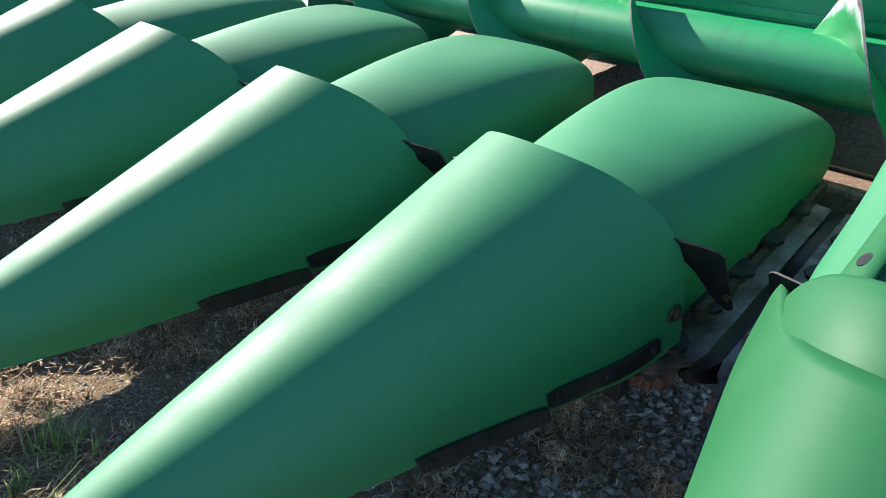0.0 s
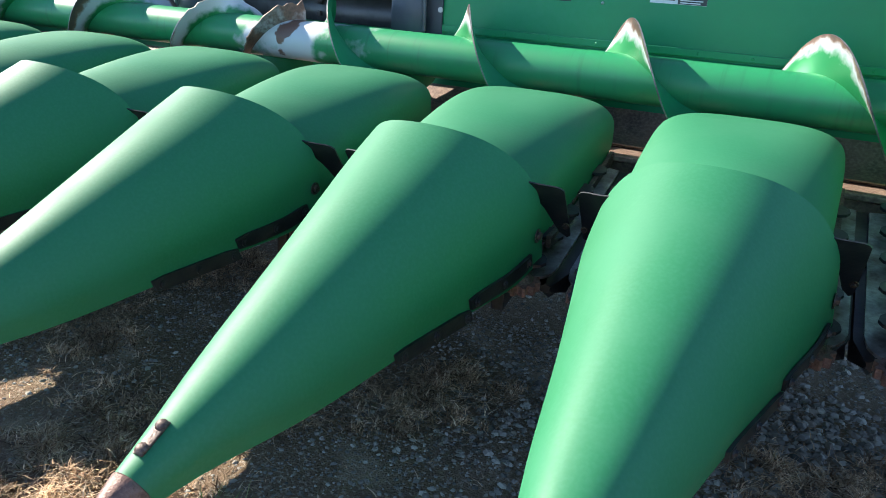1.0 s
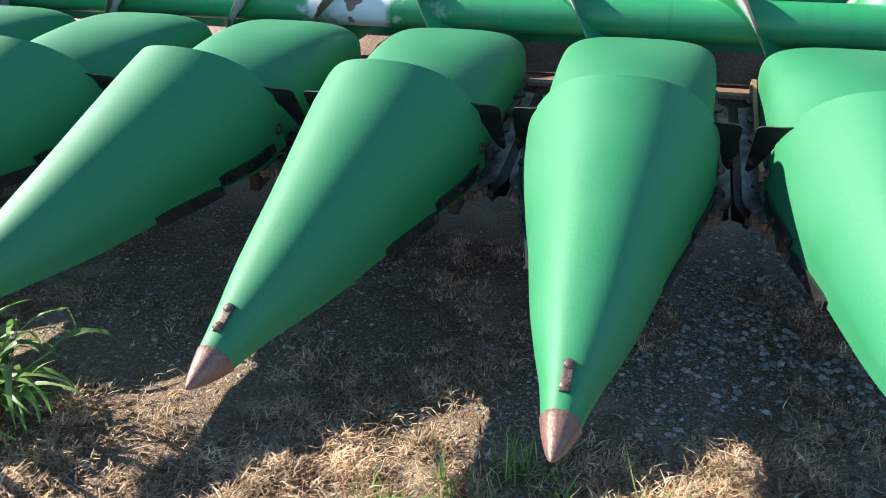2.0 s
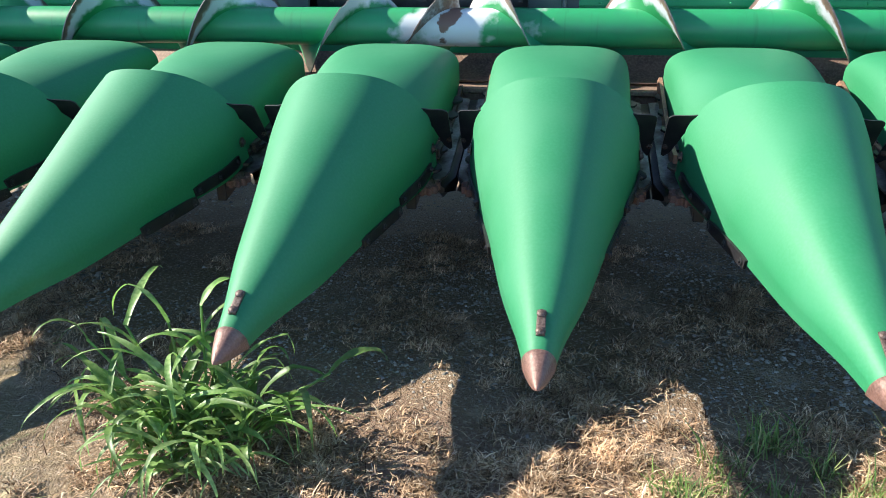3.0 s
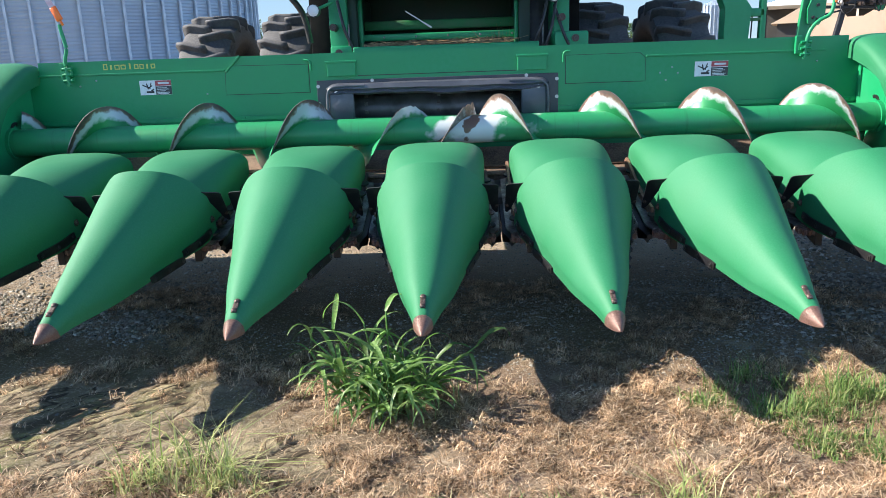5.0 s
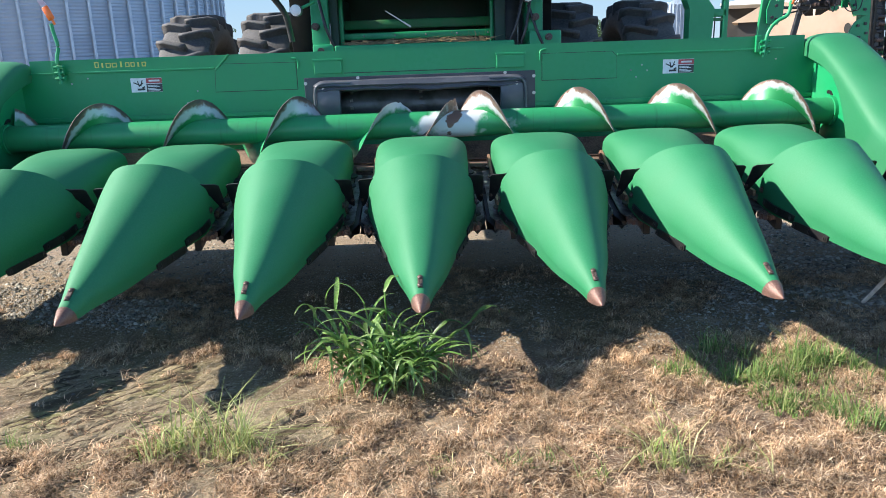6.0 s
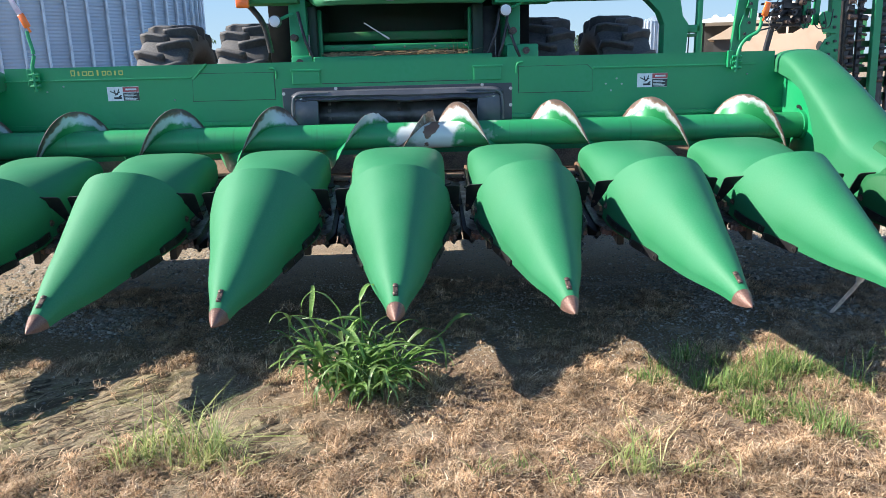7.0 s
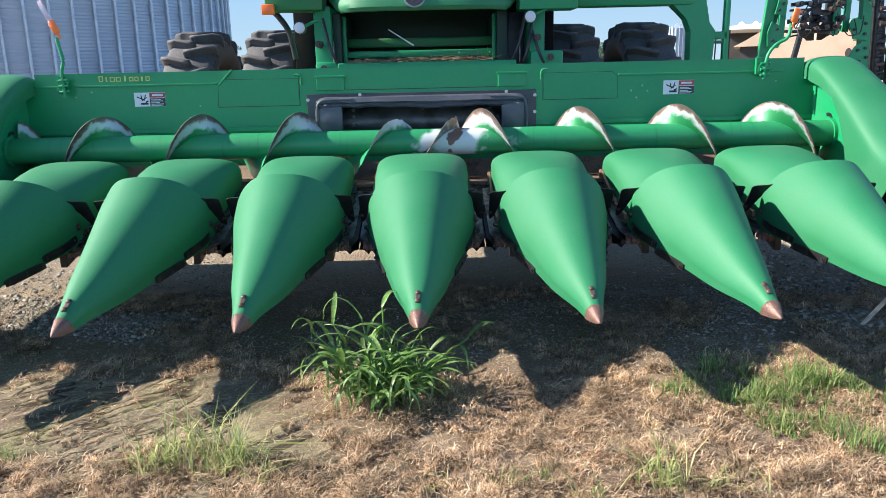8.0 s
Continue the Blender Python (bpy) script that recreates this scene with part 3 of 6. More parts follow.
def header_frame():
    """Trough, pan, back sheet and beam."""
    s = thing("header_frame", "green corn head frame with trough and tall back sheet", "corn head")
    W = 2.95
    # back sheet with the feeder opening cut through
    bm = bmesh.new()
    xs, zs = (-2.885, -2.80, -0.80, 0.80, 2.80, 2.885), (0.98, 1.01, 1.285, 1.36, TOPZ)
    grid = [[bm.verts.new((x, SHEET, z)) for z in zs] for x in xs]
    for i in range(5):
        for k in range(4):
            if (i, k) not in ((2, 1), (0, 3), (4, 3)):
                bm.faces.new((grid[i][k], grid[i + 1][k], grid[i + 1][k + 1], grid[i][k + 1]))
    res = bmesh.ops.extrude_face_region(bm, geom=bm.faces[:])
    bmesh.ops.translate(bm, vec=(0, 0.006, 0), verts=[v for v in res["geom"] if isinstance(v, bmesh.types.BMVert)])
    bmesh.ops.recalc_face_normals(bm, faces=bm.faces[:])
    part("back_sheet", bm, PAINT, s)
    bm = bmesh.new()
    box(bm, -2.79, 2.79, SHEET + 0.006, SHEET + 0.16, 1.40, TOPZ - 0.002, 0.008)
    part("top_beam", bm, PAINT, s)
    bm = bmesh.new()
    box(bm, -W, W, SHEET + 0.04, SHEET + 0.20, 0.62, 0.80, 0.01)
    part("rear_tube", bm, DARKPAINT, s)
    # trough sheet, curved under the auger
    bm = bmesh.new()
    curve = [(AX + 0.262 * math.cos(radians(q)), AZ - 0.262 * math.sin(radians(q))) for q in range(-5, 116, 10)]
    rear = [(SHEET - 0.002, 1.045), (SHEET - 0.10, 1.02)] + curve[:5]
    loft(bm, [[bm.verts.new((x, y, z)) for y, z in rear] for x in (-W, -1.0, 0.0, 1.0, W)])
    bmesh.ops.recalc_face_normals(bm, faces=bm.faces[:])
    solid(part("trough", bm, PAINT, s, "", 40), 0.004)
    bm = bmesh.new()
    loft(bm, [[bm.verts.new((x, y, z)) for y, z in curve[4:]] for x in (-W, -1.0, 0.0, 1.0, W)])
    bmesh.ops.recalc_face_normals(bm, faces=bm.faces[:])
    solid(part("pan", bm, RUSTPAN, s, "bare rusty trough pan", 40), 0.004)
    # rusty front lip of the pan
    bm = bmesh.new()
    box(bm, -W, W, 2.08, 2.26, 0.700, 0.721, 0.004)
    box(bm, -W, W, 2.11, 2.135, 0.60, 0.695, 0.004)
    part("pan_lip", bm, RUSTPAN, s, "bare rusty pan lip")
    # bolted seam strip along the foot of the sheet
    for x0, x1 in ((-W, -0.84), (0.84, W)):
        bm = bmesh.new()
        box(bm, x0, x1, SHEET - 0.012, SHEET - 0.001, 1.055, 1.085, 0.002)
        strip = part("seam_strip", bm, PAINT, s)
        for k in range(10):
            bm = bmesh.new()
            x = x0 + (x1 - x0) * (k + 0.5) / 10
            dome(bm, (x, SHEET - 0.013, 1.07), (0, -1, 0), 0.006)
            part("rivet", bm, PAINT, strip)
    # raised hatch panels, hinge plates and lift lugs
    for sx in (-1, 1):
        f = [(0.89, 1.233), (0.89, 1.425), (1.40, 1.425), (1.436, 1.39), (1.440, 1.233)] if sx > 0 else [(0.89, 1.232), (0.89, 1.425), (1.43, 1.43), (1.478, 1.385), (1.488, 1.232)]
        cx = sum(u for u, v in f) / len(f)
        cz = sum(v for u, v in f) / len(f)
        bm = bmesh.new()
        extrude_profile(bm, [(sx * (cx + (u - cx) * 0.992), cz + (v - cz) * 0.975) for u, v in f], "y", SHEET - 0.007, SHEET - 0.0005)
        bmesh.ops.bevel(bm, geom=[e for e in bm.edges if all(abs(v.co.y - SHEET + 0.007) < 1e-4 for v in e.verts)], offset=0.003, segments=2, affect="EDGES")
        hatch = part("hatch_panel", bm, PAINT, s)
        # added black plate, its edge stands for the shadowed gap round the hatch
        bm = bmesh.new()
        extrude_profile(bm, [(sx * (cx + (u - cx) * 1.004), cz + (v - cz) * 1.012) for u, v in f], "y", SHEET - 0.0025, SHEET - 0.0003)
        part("gasket", bm, BLACK, hatch, "thin black outline drawn for the panel gap")
        bm = bmesh.new()
        box(bm, min(sx * 0.56, sx * 0.76), max(sx * 0.56, sx * 0.76), SHEET - 0.022, SHEET - 0.0005, 1.335, 1.44, 0.004)
        box(bm, min(sx * 0.55, sx * 0.77), max(sx * 0.55, sx * 0.77), SHEET - 0.030, SHEET - 0.018, 1.425, 1.44, 0.003)
        part("hinge_plate", bm, PAINT, s)
        bm = bmesh.new()
        pipe(bm, smooth_pts([(sx * 0.875, SHEET - 0.008, 1.38), (sx * 0.875, SHEET - 0.012, 1.43), (sx * 0.89, SHEET - 0.012, 1.45), (sx * 0.92, SHEET - 0.010, 1.452)]), 0.007)
        part("lift_hook", bm, PAINT, s, "", 60)
    # slanting stiffener at the hatch's corner
    bm = bmesh.new()
    box(bm, -0.075, 0.075, -0.016, -0.0005, -0.006, 0.006, 0.002, Matrix.Translation((-1.42, SHEET, 1.442)) @ Matrix.Rotation(radians(-46), 4, "Y"))
    part("stiffener", bm, PAINT, s)
    # folded line under the beam; a black strip stands for the fold's shadow
    bm = bmesh.new()
    box(bm, -0.55, 0.55, SHEET - 0.003, SHEET - 0.0005, 1.333, 1.338)
    part("seam_gap", bm, BLACK, s, "thin black strip drawn for a fold's shadow")
    for x0, x1 in ((-W + 0.1, -1.48), (1.44, W - 0.3)):
        bm = bmesh.new()
        box(bm, x0, x1, SHEET - 0.014, SHEET - 0.0005, 1.396, 1.408, 0.002)
        part("fold", bm, PAINT, s)
    return s


def feeder_mouth():
    s = thing("feeder_mouth", "black rubber framed feeder opening in the back sheet", "feeder opening", (0, SHEET, 0))
    # pressed frame
    bm = bmesh.new()
    for x0, x1, z0, z1 in ((-0.84, -0.62, 1.01, 1.31), (0.62, 0.84, 1.01, 1.31), (-0.62, 0.62, 1.225, 1.31)):
        box(bm, x0, x1, -0.014, -0.004, z0, z1, 0.003)
    part("frame", bm, material("slate_sheet", (0.036, 0.040, 0.050), 0.45, spots=(0.055, 0.058, 0.068), patch=6, bump=0.05, bump_scale=40), s, "slate black steel frame")
    bm = bmesh.new()
    rings = []
    for i in range(40):
        x = -0.77 + 1.54 * i / 39
        sag = 0.022 * noise.noise(Vector((x * 4.5, 0, 2))) - 0.012 * math.exp(-((x - 0.05) / 0.25) ** 2)
        edge = 1 - min(1, (0.77 - abs(x)) / 0.05)
        d = 0.055 * (1 - edge * 0.6)
        rings.append([bm.verts.new(p) for p in ((x, -0.014, 1.283 - 0.03 * edge), (x, -d, 1.276 - 0.03 * edge), (x, -d - 0.012, 1.252 + 0.3 * sag), (x, -d + 0.010, 1.240 + 0.6 * sag), (x, -d - 0.006, 1.222 + sag), (x, -0.02, 1.212 + sag))])
    loft(bm, rings)
    bmesh.ops.recalc_face_normals(bm, faces=bm.faces[:])
    solid(part("rubber_flap", bm, RUBBERFLAP, s, "creased black rubber flap", 50), 0.006)
    for sx in (-1, 1):
        bm = bmesh.new()
        box(bm, min(sx * 0.58, sx * 0.76), max(sx * 0.58, sx * 0.76), -0.05, -0.012, 1.03, 1.24, 0.018)
        part("corner_pad", bm, RUBBERFLAP, s, "", 40)
        bm = bmesh.new()
        pipe(bm, smooth_pts([(sx * 0.765, -0.052, 1.05), (sx * 0.762, -0.056, 1.20), (sx * 0.735, -0.06, 1.255), (sx * 0.66, -0.062, 1.268), (sx * 0.5, -0.06, 1.27)]), 0.011)
        part("bead", bm, RUBBERFLAP, s, "", 60)
    for x, z in ((-0.83, 1.27), (-0.83, 1.15), (0.83, 1.27), (0.83, 1.15), (-0.70, 1.225), (0.70, 1.225), (-0.45, 1.30), (0.62, 1.30)):
        bm = bmesh.new()
        y = -0.014 if abs(x) != 0.70 else -0.05
        rod(bm, (x, y, z), (x, y - 0.006, z), 0.012, 14)
        part("bolt", bm, BOLT, s)
    # drum and chain slats inside
    bm = bmesh.new()
    rod(bm, (-0.62, 0.34, 1.08), (0.62, 0.34, 1.08), 0.13, 28)
    part("drum", bm, material("drum_steel", (0.10, 0.10, 0.105), 0.4, metal=0.4, spots=(0.05, 0.048, 0.046), patch=8), s, "dull steel feeder drum", 40)
    for x in (-0.53, 0.0, 0.53):
        for k in range(7):
            bm = bmesh.new()
            a = radians(20 + 25 * k)
            box(bm, x - 0.012, x + 0.012, -0.012, 0.012, 0.132, 0.146, 0.002, Matrix.Translation((0, 0.34, 1.08)) @ Matrix.Rotation(a, 4, "X"))
            part("chain_link", bm, STEEL, s)
    bm = bmesh.new()
    box(bm, -0.80, 0.80, 0.56, 0.60, 0.90, 1.40)
    box(bm, -0.82, -0.80, 0.01, 0.60, 0.90, 1.40)
    box(bm, 0.80, 0.82, 0.01, 0.60, 0.90, 1.40)
    box(bm, -0.82, 0.82, 0.17, 0.60, 1.40, 1.42)
    box(bm, -0.82, 0.82, 0.21, 0.60, 0.86, 0.90)
    part("housing", bm, BLACK, s)
    return s


build_rows()
auger(PHASE)
header_frame()
feeder_mouth()


def end_divider(sx):
    s = thing("end_divider", "smooth green end shield at the header's side", "end shield", (sx * 4 * ROW, 0, 0))
    ys = (1.02, 1.09, 1.17, 1.35, 1.62, 1.95, 2.25, 2.50, 2.66, 2.72)
    zs = (0.79, 0.850, 0.884, 0.920, 1.005, 1.205, 1.37, 1.480, 1.500, 1.485)
    bm = bmesh.new()
    rings = []
    for i in range(48):
        y = ys[0] + (ys[-1] - ys[0]) * i / 47
        z = hermite(y, ys, zs)
        w = interp(y, (1.02, 1.09, 1.2, 1.35, 1.7, 2.2, 2.95), (0.175, 0.205, 0.230, 0.245, 0.258, 0.245, 0.24))
        # the inner wall is cut away round the auger's end
        lowest = interp(y, (0.93, 1.2, 1.5, 1.82, 1.93, 2.0, 2.1, 2.22, 2.4, 2.6, 2.95), (0.55, 0.55, 0.56, 0.62, 0.74, 0.93, 1.10, 1.22, 1.29, 1.34, 1.36))
        ring = []
        for k in range(29):
            a = -1 + 2 * k / 28
            t = min(abs(a) / 0.7, 1) * math.pi / 2
            inner = a * sx < 0
            # squarish towards the header, falling away in a long round on the outer side
            q = interp(y, (1.6, 2.4), (1.0, 0.62)) if inner else 1.0
            rise = min(interp(y, (1.2, 1.6, 2.4), (0.15, 0.13, 0.10)) if inner else interp(y, (1.2, 1.6, 2.4), (0.18, 0.32, 0.50)), z - 0.62)
            d = rise * (1 - math.cos(t) ** q)
            low = min(lowest, z - rise - 0.01) if inner else 0.58
            if abs(a) > 0.7:
                d += (z - rise - low) * (abs(a) - 0.7) / 0.3
            ring.append(bm.verts.new((math.copysign(w * math.sin(t) ** q, a), y, z - d)))
        rings.append(ring)
    loft(bm, rings)
    bm.faces.new(rings[0][::-1])
    bmesh.ops.recalc_face_normals(bm, faces=bm.faces[:])
    shield = part("shield", bm, POLY, s, "", 45)
    solid(shield, 0.005)
    # rounded hinge cover that fills the cut-out of the end snout
    bm = bmesh.new()
    rings = []
    for y, lift in ((0.920, -0.040), (0.945, -0.015), (0.968, 0.000), (1.000, 0.009), (1.045, 0.012), (1.080, 0.009), (1.100, -0.001), (1.114, -0.018), (1.121, -0.050)):
        ring = []
        for k in range(33):
            a = -0.56 + 1.12 * k / 32
            ring.append(bm.verts.new(cone_point(y, a) + Vector((0, 0, lift - 0.030 * (abs(a) / 0.56) ** 6))))
        rings.append(ring)
    loft(bm, rings)
    bmesh.ops.recalc_face_normals(bm, faces=bm.faces[:])
    solid(part("hinge_cover", bm, POLY_FADED, s, "rounded green hinge cover", 60), 0.004)
    # raised arm with a slot along the inner edge of the shield
    bm = bmesh.new()
    rings = []
    for k in range(25):
        y = 1.06 + 0.38 * k / 24
        z, w = hermite(y, ys, zs), interp(y, (1.02, 1.09, 1.2, 1.35, 1.7), (0.175, 0.205, 0.230, 0.245, 0.258))
        rise = min(interp(y, (1.2, 1.6), (0.15, 0.13)), z - 0.62)
        ring = []
        for u, v in ((0.122, -0.006), (0.123, 0.016), (0.128, 0.021), (0.142, 0.024), (0.158, 0.022), (0.172, 0.015), (0.182, -0.004)):
            ring.append(bm.verts.new((-sx * u, y, z - rise * (1 - math.sqrt(1 - (u / w) ** 2)) + v)))
        rings.append(ring)
    loft(bm, rings)
    bm.faces.new(rings[-1])
    bmesh.ops.recalc_face_normals(bm, faces=bm.faces[:])
    arm = part("arm", bm, POLY_FADED, s, "", 50)
    bm = bmesh.new()
    oval = [(0.010 * math.cos(math.pi * k / 8), 0.021 * math.sin(math.pi * k / 8)) for k in range(16)]
    extrude_profile(bm, oval, "z", -0.004, 0.0045)
    y = 1.225
    z, w = hermite(y, ys, zs), 0.2325
    bmesh.ops.transform(bm, verts=bm.verts[:], matrix=Matrix.Translation((-sx * 0.150, y, z - 0.149 * (1 - math.sqrt(1 - (0.150 / w) ** 2)) + 0.0195)) @ Matrix.Rotation(math.atan(0.24), 4, "X") @ Matrix.Rotation(-sx * 0.45, 4, "Y"))
    part("arm_slot", bm, BLACK, arm, "dark oval slot")
    bm = bmesh.new()
    x0 = -sx * 0.166
    outline = [(1.80, 0.62), (2.638, 0.62), (2.638, 1.40), (2.45, 1.36), (2.2, 1.25), (2.0, 1.04), (1.85, 0.80)]
    extrude_profile(bm, outline, "x", min(x0, x0 + sx * 0.006), max(x0, x0 + sx * 0.006))
    part("end_sheet", bm, PAINT, s)
    bm = bmesh.new()
    rod(bm, (-sx * 0.166, AX, AZ), (-sx * 0.19, AX, AZ), 0.105, 24)
    part("bearing_cover", bm, PAINT, s, "", 40)
    bm = bmesh.new()
    pts = [(2.38 + 0.06 * math.cos(radians(q)), 1.05 + 0.06 * math.sin(radians(q))) for q in range(60, 171, 22)]
    inn = [(2.38 + 0.038 * math.cos(radians(q)), 1.05 + 0.038 * math.sin(radians(q))) for q in range(170, 59, -22)]
    extrude_profile(bm, pts + inn, "x", -sx * 0.168 - 0.003, -sx * 0.168 + 0.003)
    part("slot", bm, BLACK, s, "dark curved slot")
    return s


for sx in (-1, 1):
    end_divider(sx)


# ---- ground ----
def ground_material():
    m = bpy.data.materials.new("soil")
    m.use_nodes = True
    n, l = m.node_tree.nodes, m.node_tree.links
    b = n["Principled BSDF"]
    b.inputs["Roughness"].default_value = 0.95
    b.inputs["Specular IOR Level"].default_value = 0.15
    tc = n.new("ShaderNodeTexCoord")

    def tex(scale, detail=8):
        t = n.new("ShaderNodeTexNoise")
        t.inputs["Scale"].default_value, t.inputs["Detail"].default_value = scale, detail
        l.new(tc.outputs["Object"], t.inputs["Vector"])
        return t.outputs[0]

    def mix(out, fac, lo, hi, colour):
        r = n.new("ShaderNodeMapRange")
        r.inputs[1].default_value, r.inputs[2].default_value = lo, hi
        l.new(fac, r.inputs[0])
        x = n.new("ShaderNodeMix")
        x.data_type = "RGBA"
        l.new(r.outputs[0], x.inputs[0])
        if out is None:
            x.inputs[6].default_value = (0.245, 0.20, 0.13, 1)
        else:
            l.new(out, x.inputs[6])
        x.inputs[7].default_value = (*colour, 1)
        return x.outputs[2]
    # darker soil under the grass, paler trampled soil on the bare side
    pos = n.new("ShaderNodeSeparateXYZ")
    l.new(tc.outputs["Object"], pos.inputs[0])
    side = n.new("ShaderNodeMath")
    side.operation = "MULTIPLY_ADD"
    l.new(pos.outputs[1], side.inputs[0])
    side.inputs[1].default_value = 0.9
    l.new(pos.outputs[0], side.inputs[2])
    rough_side = n.new("ShaderNodeMath")
    rough_side.operation = "MULTIPLY_ADD"
    l.new(tex(1.6), rough_side.inputs[0])
    rough_side.inputs[1].default_value = 1.6
    l.new(side.outputs[0], rough_side.inputs[2])
    out = mix(None, tex(1.4), 0.50, 0.60, (0.21, 0.215, 0.085))
    out = mix(out, rough_side.outputs[0], 0.05, 0.75, (0.20, 0.135, 0.094))
    # soil darkened from the snouts back, deepening the header's shade by colour
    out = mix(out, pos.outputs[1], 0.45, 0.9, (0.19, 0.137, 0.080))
    # paler again from the header's rear on
    out = mix(out, pos.outputs[1], 1.9, 2.6, (0.34, 0.27, 0.20))
    out = mix(out, tex(1.3), 0.47, 0.67, (0.22, 0.16, 0.11))
    out = mix(out, tex(3.1), 0.54, 0.68, (0.36, 0.28, 0.19))
    out = mix(out, tex(38), 0.55, 0.8, (0.15, 0.11, 0.08))
    out = mix(out, tex(85, 8), 0.52, 0.70, (0.38, 0.31, 0.23))
    mp = n.new("ShaderNodeMapping")
    mp.vector_type = "TEXTURE"
    mp.inputs["Rotation"].default_value = (0, 0, radians(38))
    mp.inputs["Scale"].default_value = (0.46, 0.14, 1)
    l.new(tc.outputs["Object"], mp.inputs["Vector"])
    crust = n.new("ShaderNodeTexNoise")
    crust.inputs["Scale"].default_value, crust.inputs["Detail"].default_value = 1.0, 7
    l.new(mp.outputs[0], crust.inputs["Vector"])
    bare = n.new("ShaderNodeMapRange")
    bare.inputs[1].default_value, bare.inputs[2].default_value = 0.75, 0.15
    l.new(rough_side.outputs[0], bare.inputs[0])
    near = n.new("ShaderNodeMapRange")
    near.inputs[1].default_value, near.inputs[2].default_value = 0.9, 0.5
    l.new(pos.outputs[1], near.inputs[0])
    front = n.new("ShaderNodeMapRange")
    front.inputs[1].default_value, front.inputs[2].default_value = -1.1, -0.5
    l.new(pos.outputs[1], front.inputs[0])
    mask = n.new("ShaderNodeMath")
    mask.operation = "MULTIPLY"
    l.new(bare.outputs[0], mask.inputs[0])
    both = n.new("ShaderNodeMath")
    both.operation = "MULTIPLY"
    l.new(near.outputs[0], both.inputs[0])
    l.new(front.outputs[0], both.inputs[1])
    l.new(both.outputs[0], mask.inputs[1])
    away = n.new("ShaderNodeMath")
    away.operation = "SUBTRACT"
    away.inputs[0].default_value = 1.0
    l.new(mask.outputs[0], away.inputs[1])

    def masked(value):
        """Pushes a texture out of reach where the soil is not bare crust."""
        k = n.new("ShaderNodeMath")
        k.operation = "ADD"
        l.new(value, k.inputs[0])
        l.new(away.outputs[0], k.inputs[1])
        return k.outputs[0]
    out = mix(out, masked(crust.outputs[0]), 0.46, 0.38, (0.11, 0.085, 0.055))
    near2 = n.new("ShaderNodeMapRange")
    near2.inputs[1].default_value, near2.inputs[2].default_value = 1.0, 0.0
    l.new(away.outputs[0], near2.inputs[0])
    pale = n.new("ShaderNodeMath")
    pale.operation = "MULTIPLY"
    l.new(crust.outputs[0], pale.inputs[0])
    l.new(near2.outputs[0], pale.inputs[1])
    out = mix(out, pale.outputs[0], 0.58, 0.66, (0.37, 0.31, 0.19))
    wob = n.new("ShaderNodeVectorMath")
    wob.operation = "MULTIPLY_ADD"
    l.new(crust.outputs["Color"], wob.inputs[0])
    wob.inputs[1].default_value = (2.2, 2.2, 2.2)
    l.new(mp.outputs[0], wob.inputs[2])
    cell = n.new("ShaderNodeTexVoronoi")
    cell.feature = "DISTANCE_TO_EDGE"
    cell.inputs["Scale"].default_value = 1.0
    l.new(wob.outputs[0], cell.inputs["Vector"])
    out = mix(out, masked(cell.outputs["Distance"]), 0.05, 0.01, (0.075, 0.055, 0.038))
    l.new(out, b.inputs["Base Color"])
    h = n.new("ShaderNodeMath")
    h.operation = "MULTIPLY_ADD"
    l.new(tex(30), h.inputs[0])
    h.inputs[1].default_value = 1.0
    l.new(tex(160, 4), h.inputs[2])
    h2 = n.new("ShaderNodeMath")
    h2.operation = "MULTIPLY_ADD"
    l.new(pale.outputs[0], h2.inputs[0])
    h2.inputs[1].default_value = 7.0
    l.new(h.outputs[0], h2.inputs[2])
    gap = n.new("ShaderNodeMapRange")
    gap.inputs[1].default_value, gap.inputs[2].default_value = 0.0, 0.12
    l.new(masked(cell.outputs["Distance"]), gap.inputs[0])
    h3 = n.new("ShaderNodeMath")
    h3.operation = "ADD"
    l.new(h2.outputs[0], h3.inputs[0])
    l.new(gap.outputs[0], h3.inputs[1])
    p = n.new("ShaderNodeBump")
    p.inputs["Strength"].default_value, p.inputs["Distance"].default_value = 0.8, 0.02
    l.new(h3.outputs[0], p.inputs["Height"])
    l.new(p.outputs[0], b.inputs["Normal"])
    return m


def ground_z(x, y):
    close = min(max((y + 1.6) / 0.4, 0), 1) * min(max((2.0 - y) / 0.6, 0), 1) * min(max((3.6 - abs(x)) / 0.8, 0), 1)
    z = 0.016 * noise.noise(Vector((x * 0.9, y * 0.9, 3))) + close * (0.010 * noise.noise(Vector((x * 3.1, y * 3.1, 8))) + 0.007 * noise.noise(Vector((x * 9, y * 9, 1))) + 0.004 * noise.noise(Vector((x * 21, y * 21, 4))))
    bare = close * min(max((0.35 - x - 0.9 * y) / 0.5, 0), 1) * min(max((1.2 - y) / 0.3, 0), 1)
    if bare > 0:
        # crusted mud in thin broken layers that run aslant
        u, v = x * 0.79 + y * 0.62, y * 0.79 - x * 0.62
        n1 = 0.8 * noise.noise(Vector((u * 2.2, v * 6.5, 21))) + 0.40 * noise.noise(Vector((u * 5.5, v * 14, 31)))
        step = n1 * 4.0
        z += bare * (0.007 * (math.floor(step) + min(1.0, (step - math.floor(step)) * 3.5)) - 0.008 * max(0, 1 - 9 * abs(noise.noise(Vector((u * 5, v * 9, 51))))))
    far = max(0.0, 1 - max(abs(x), abs(y)) / 14)
    return z * far


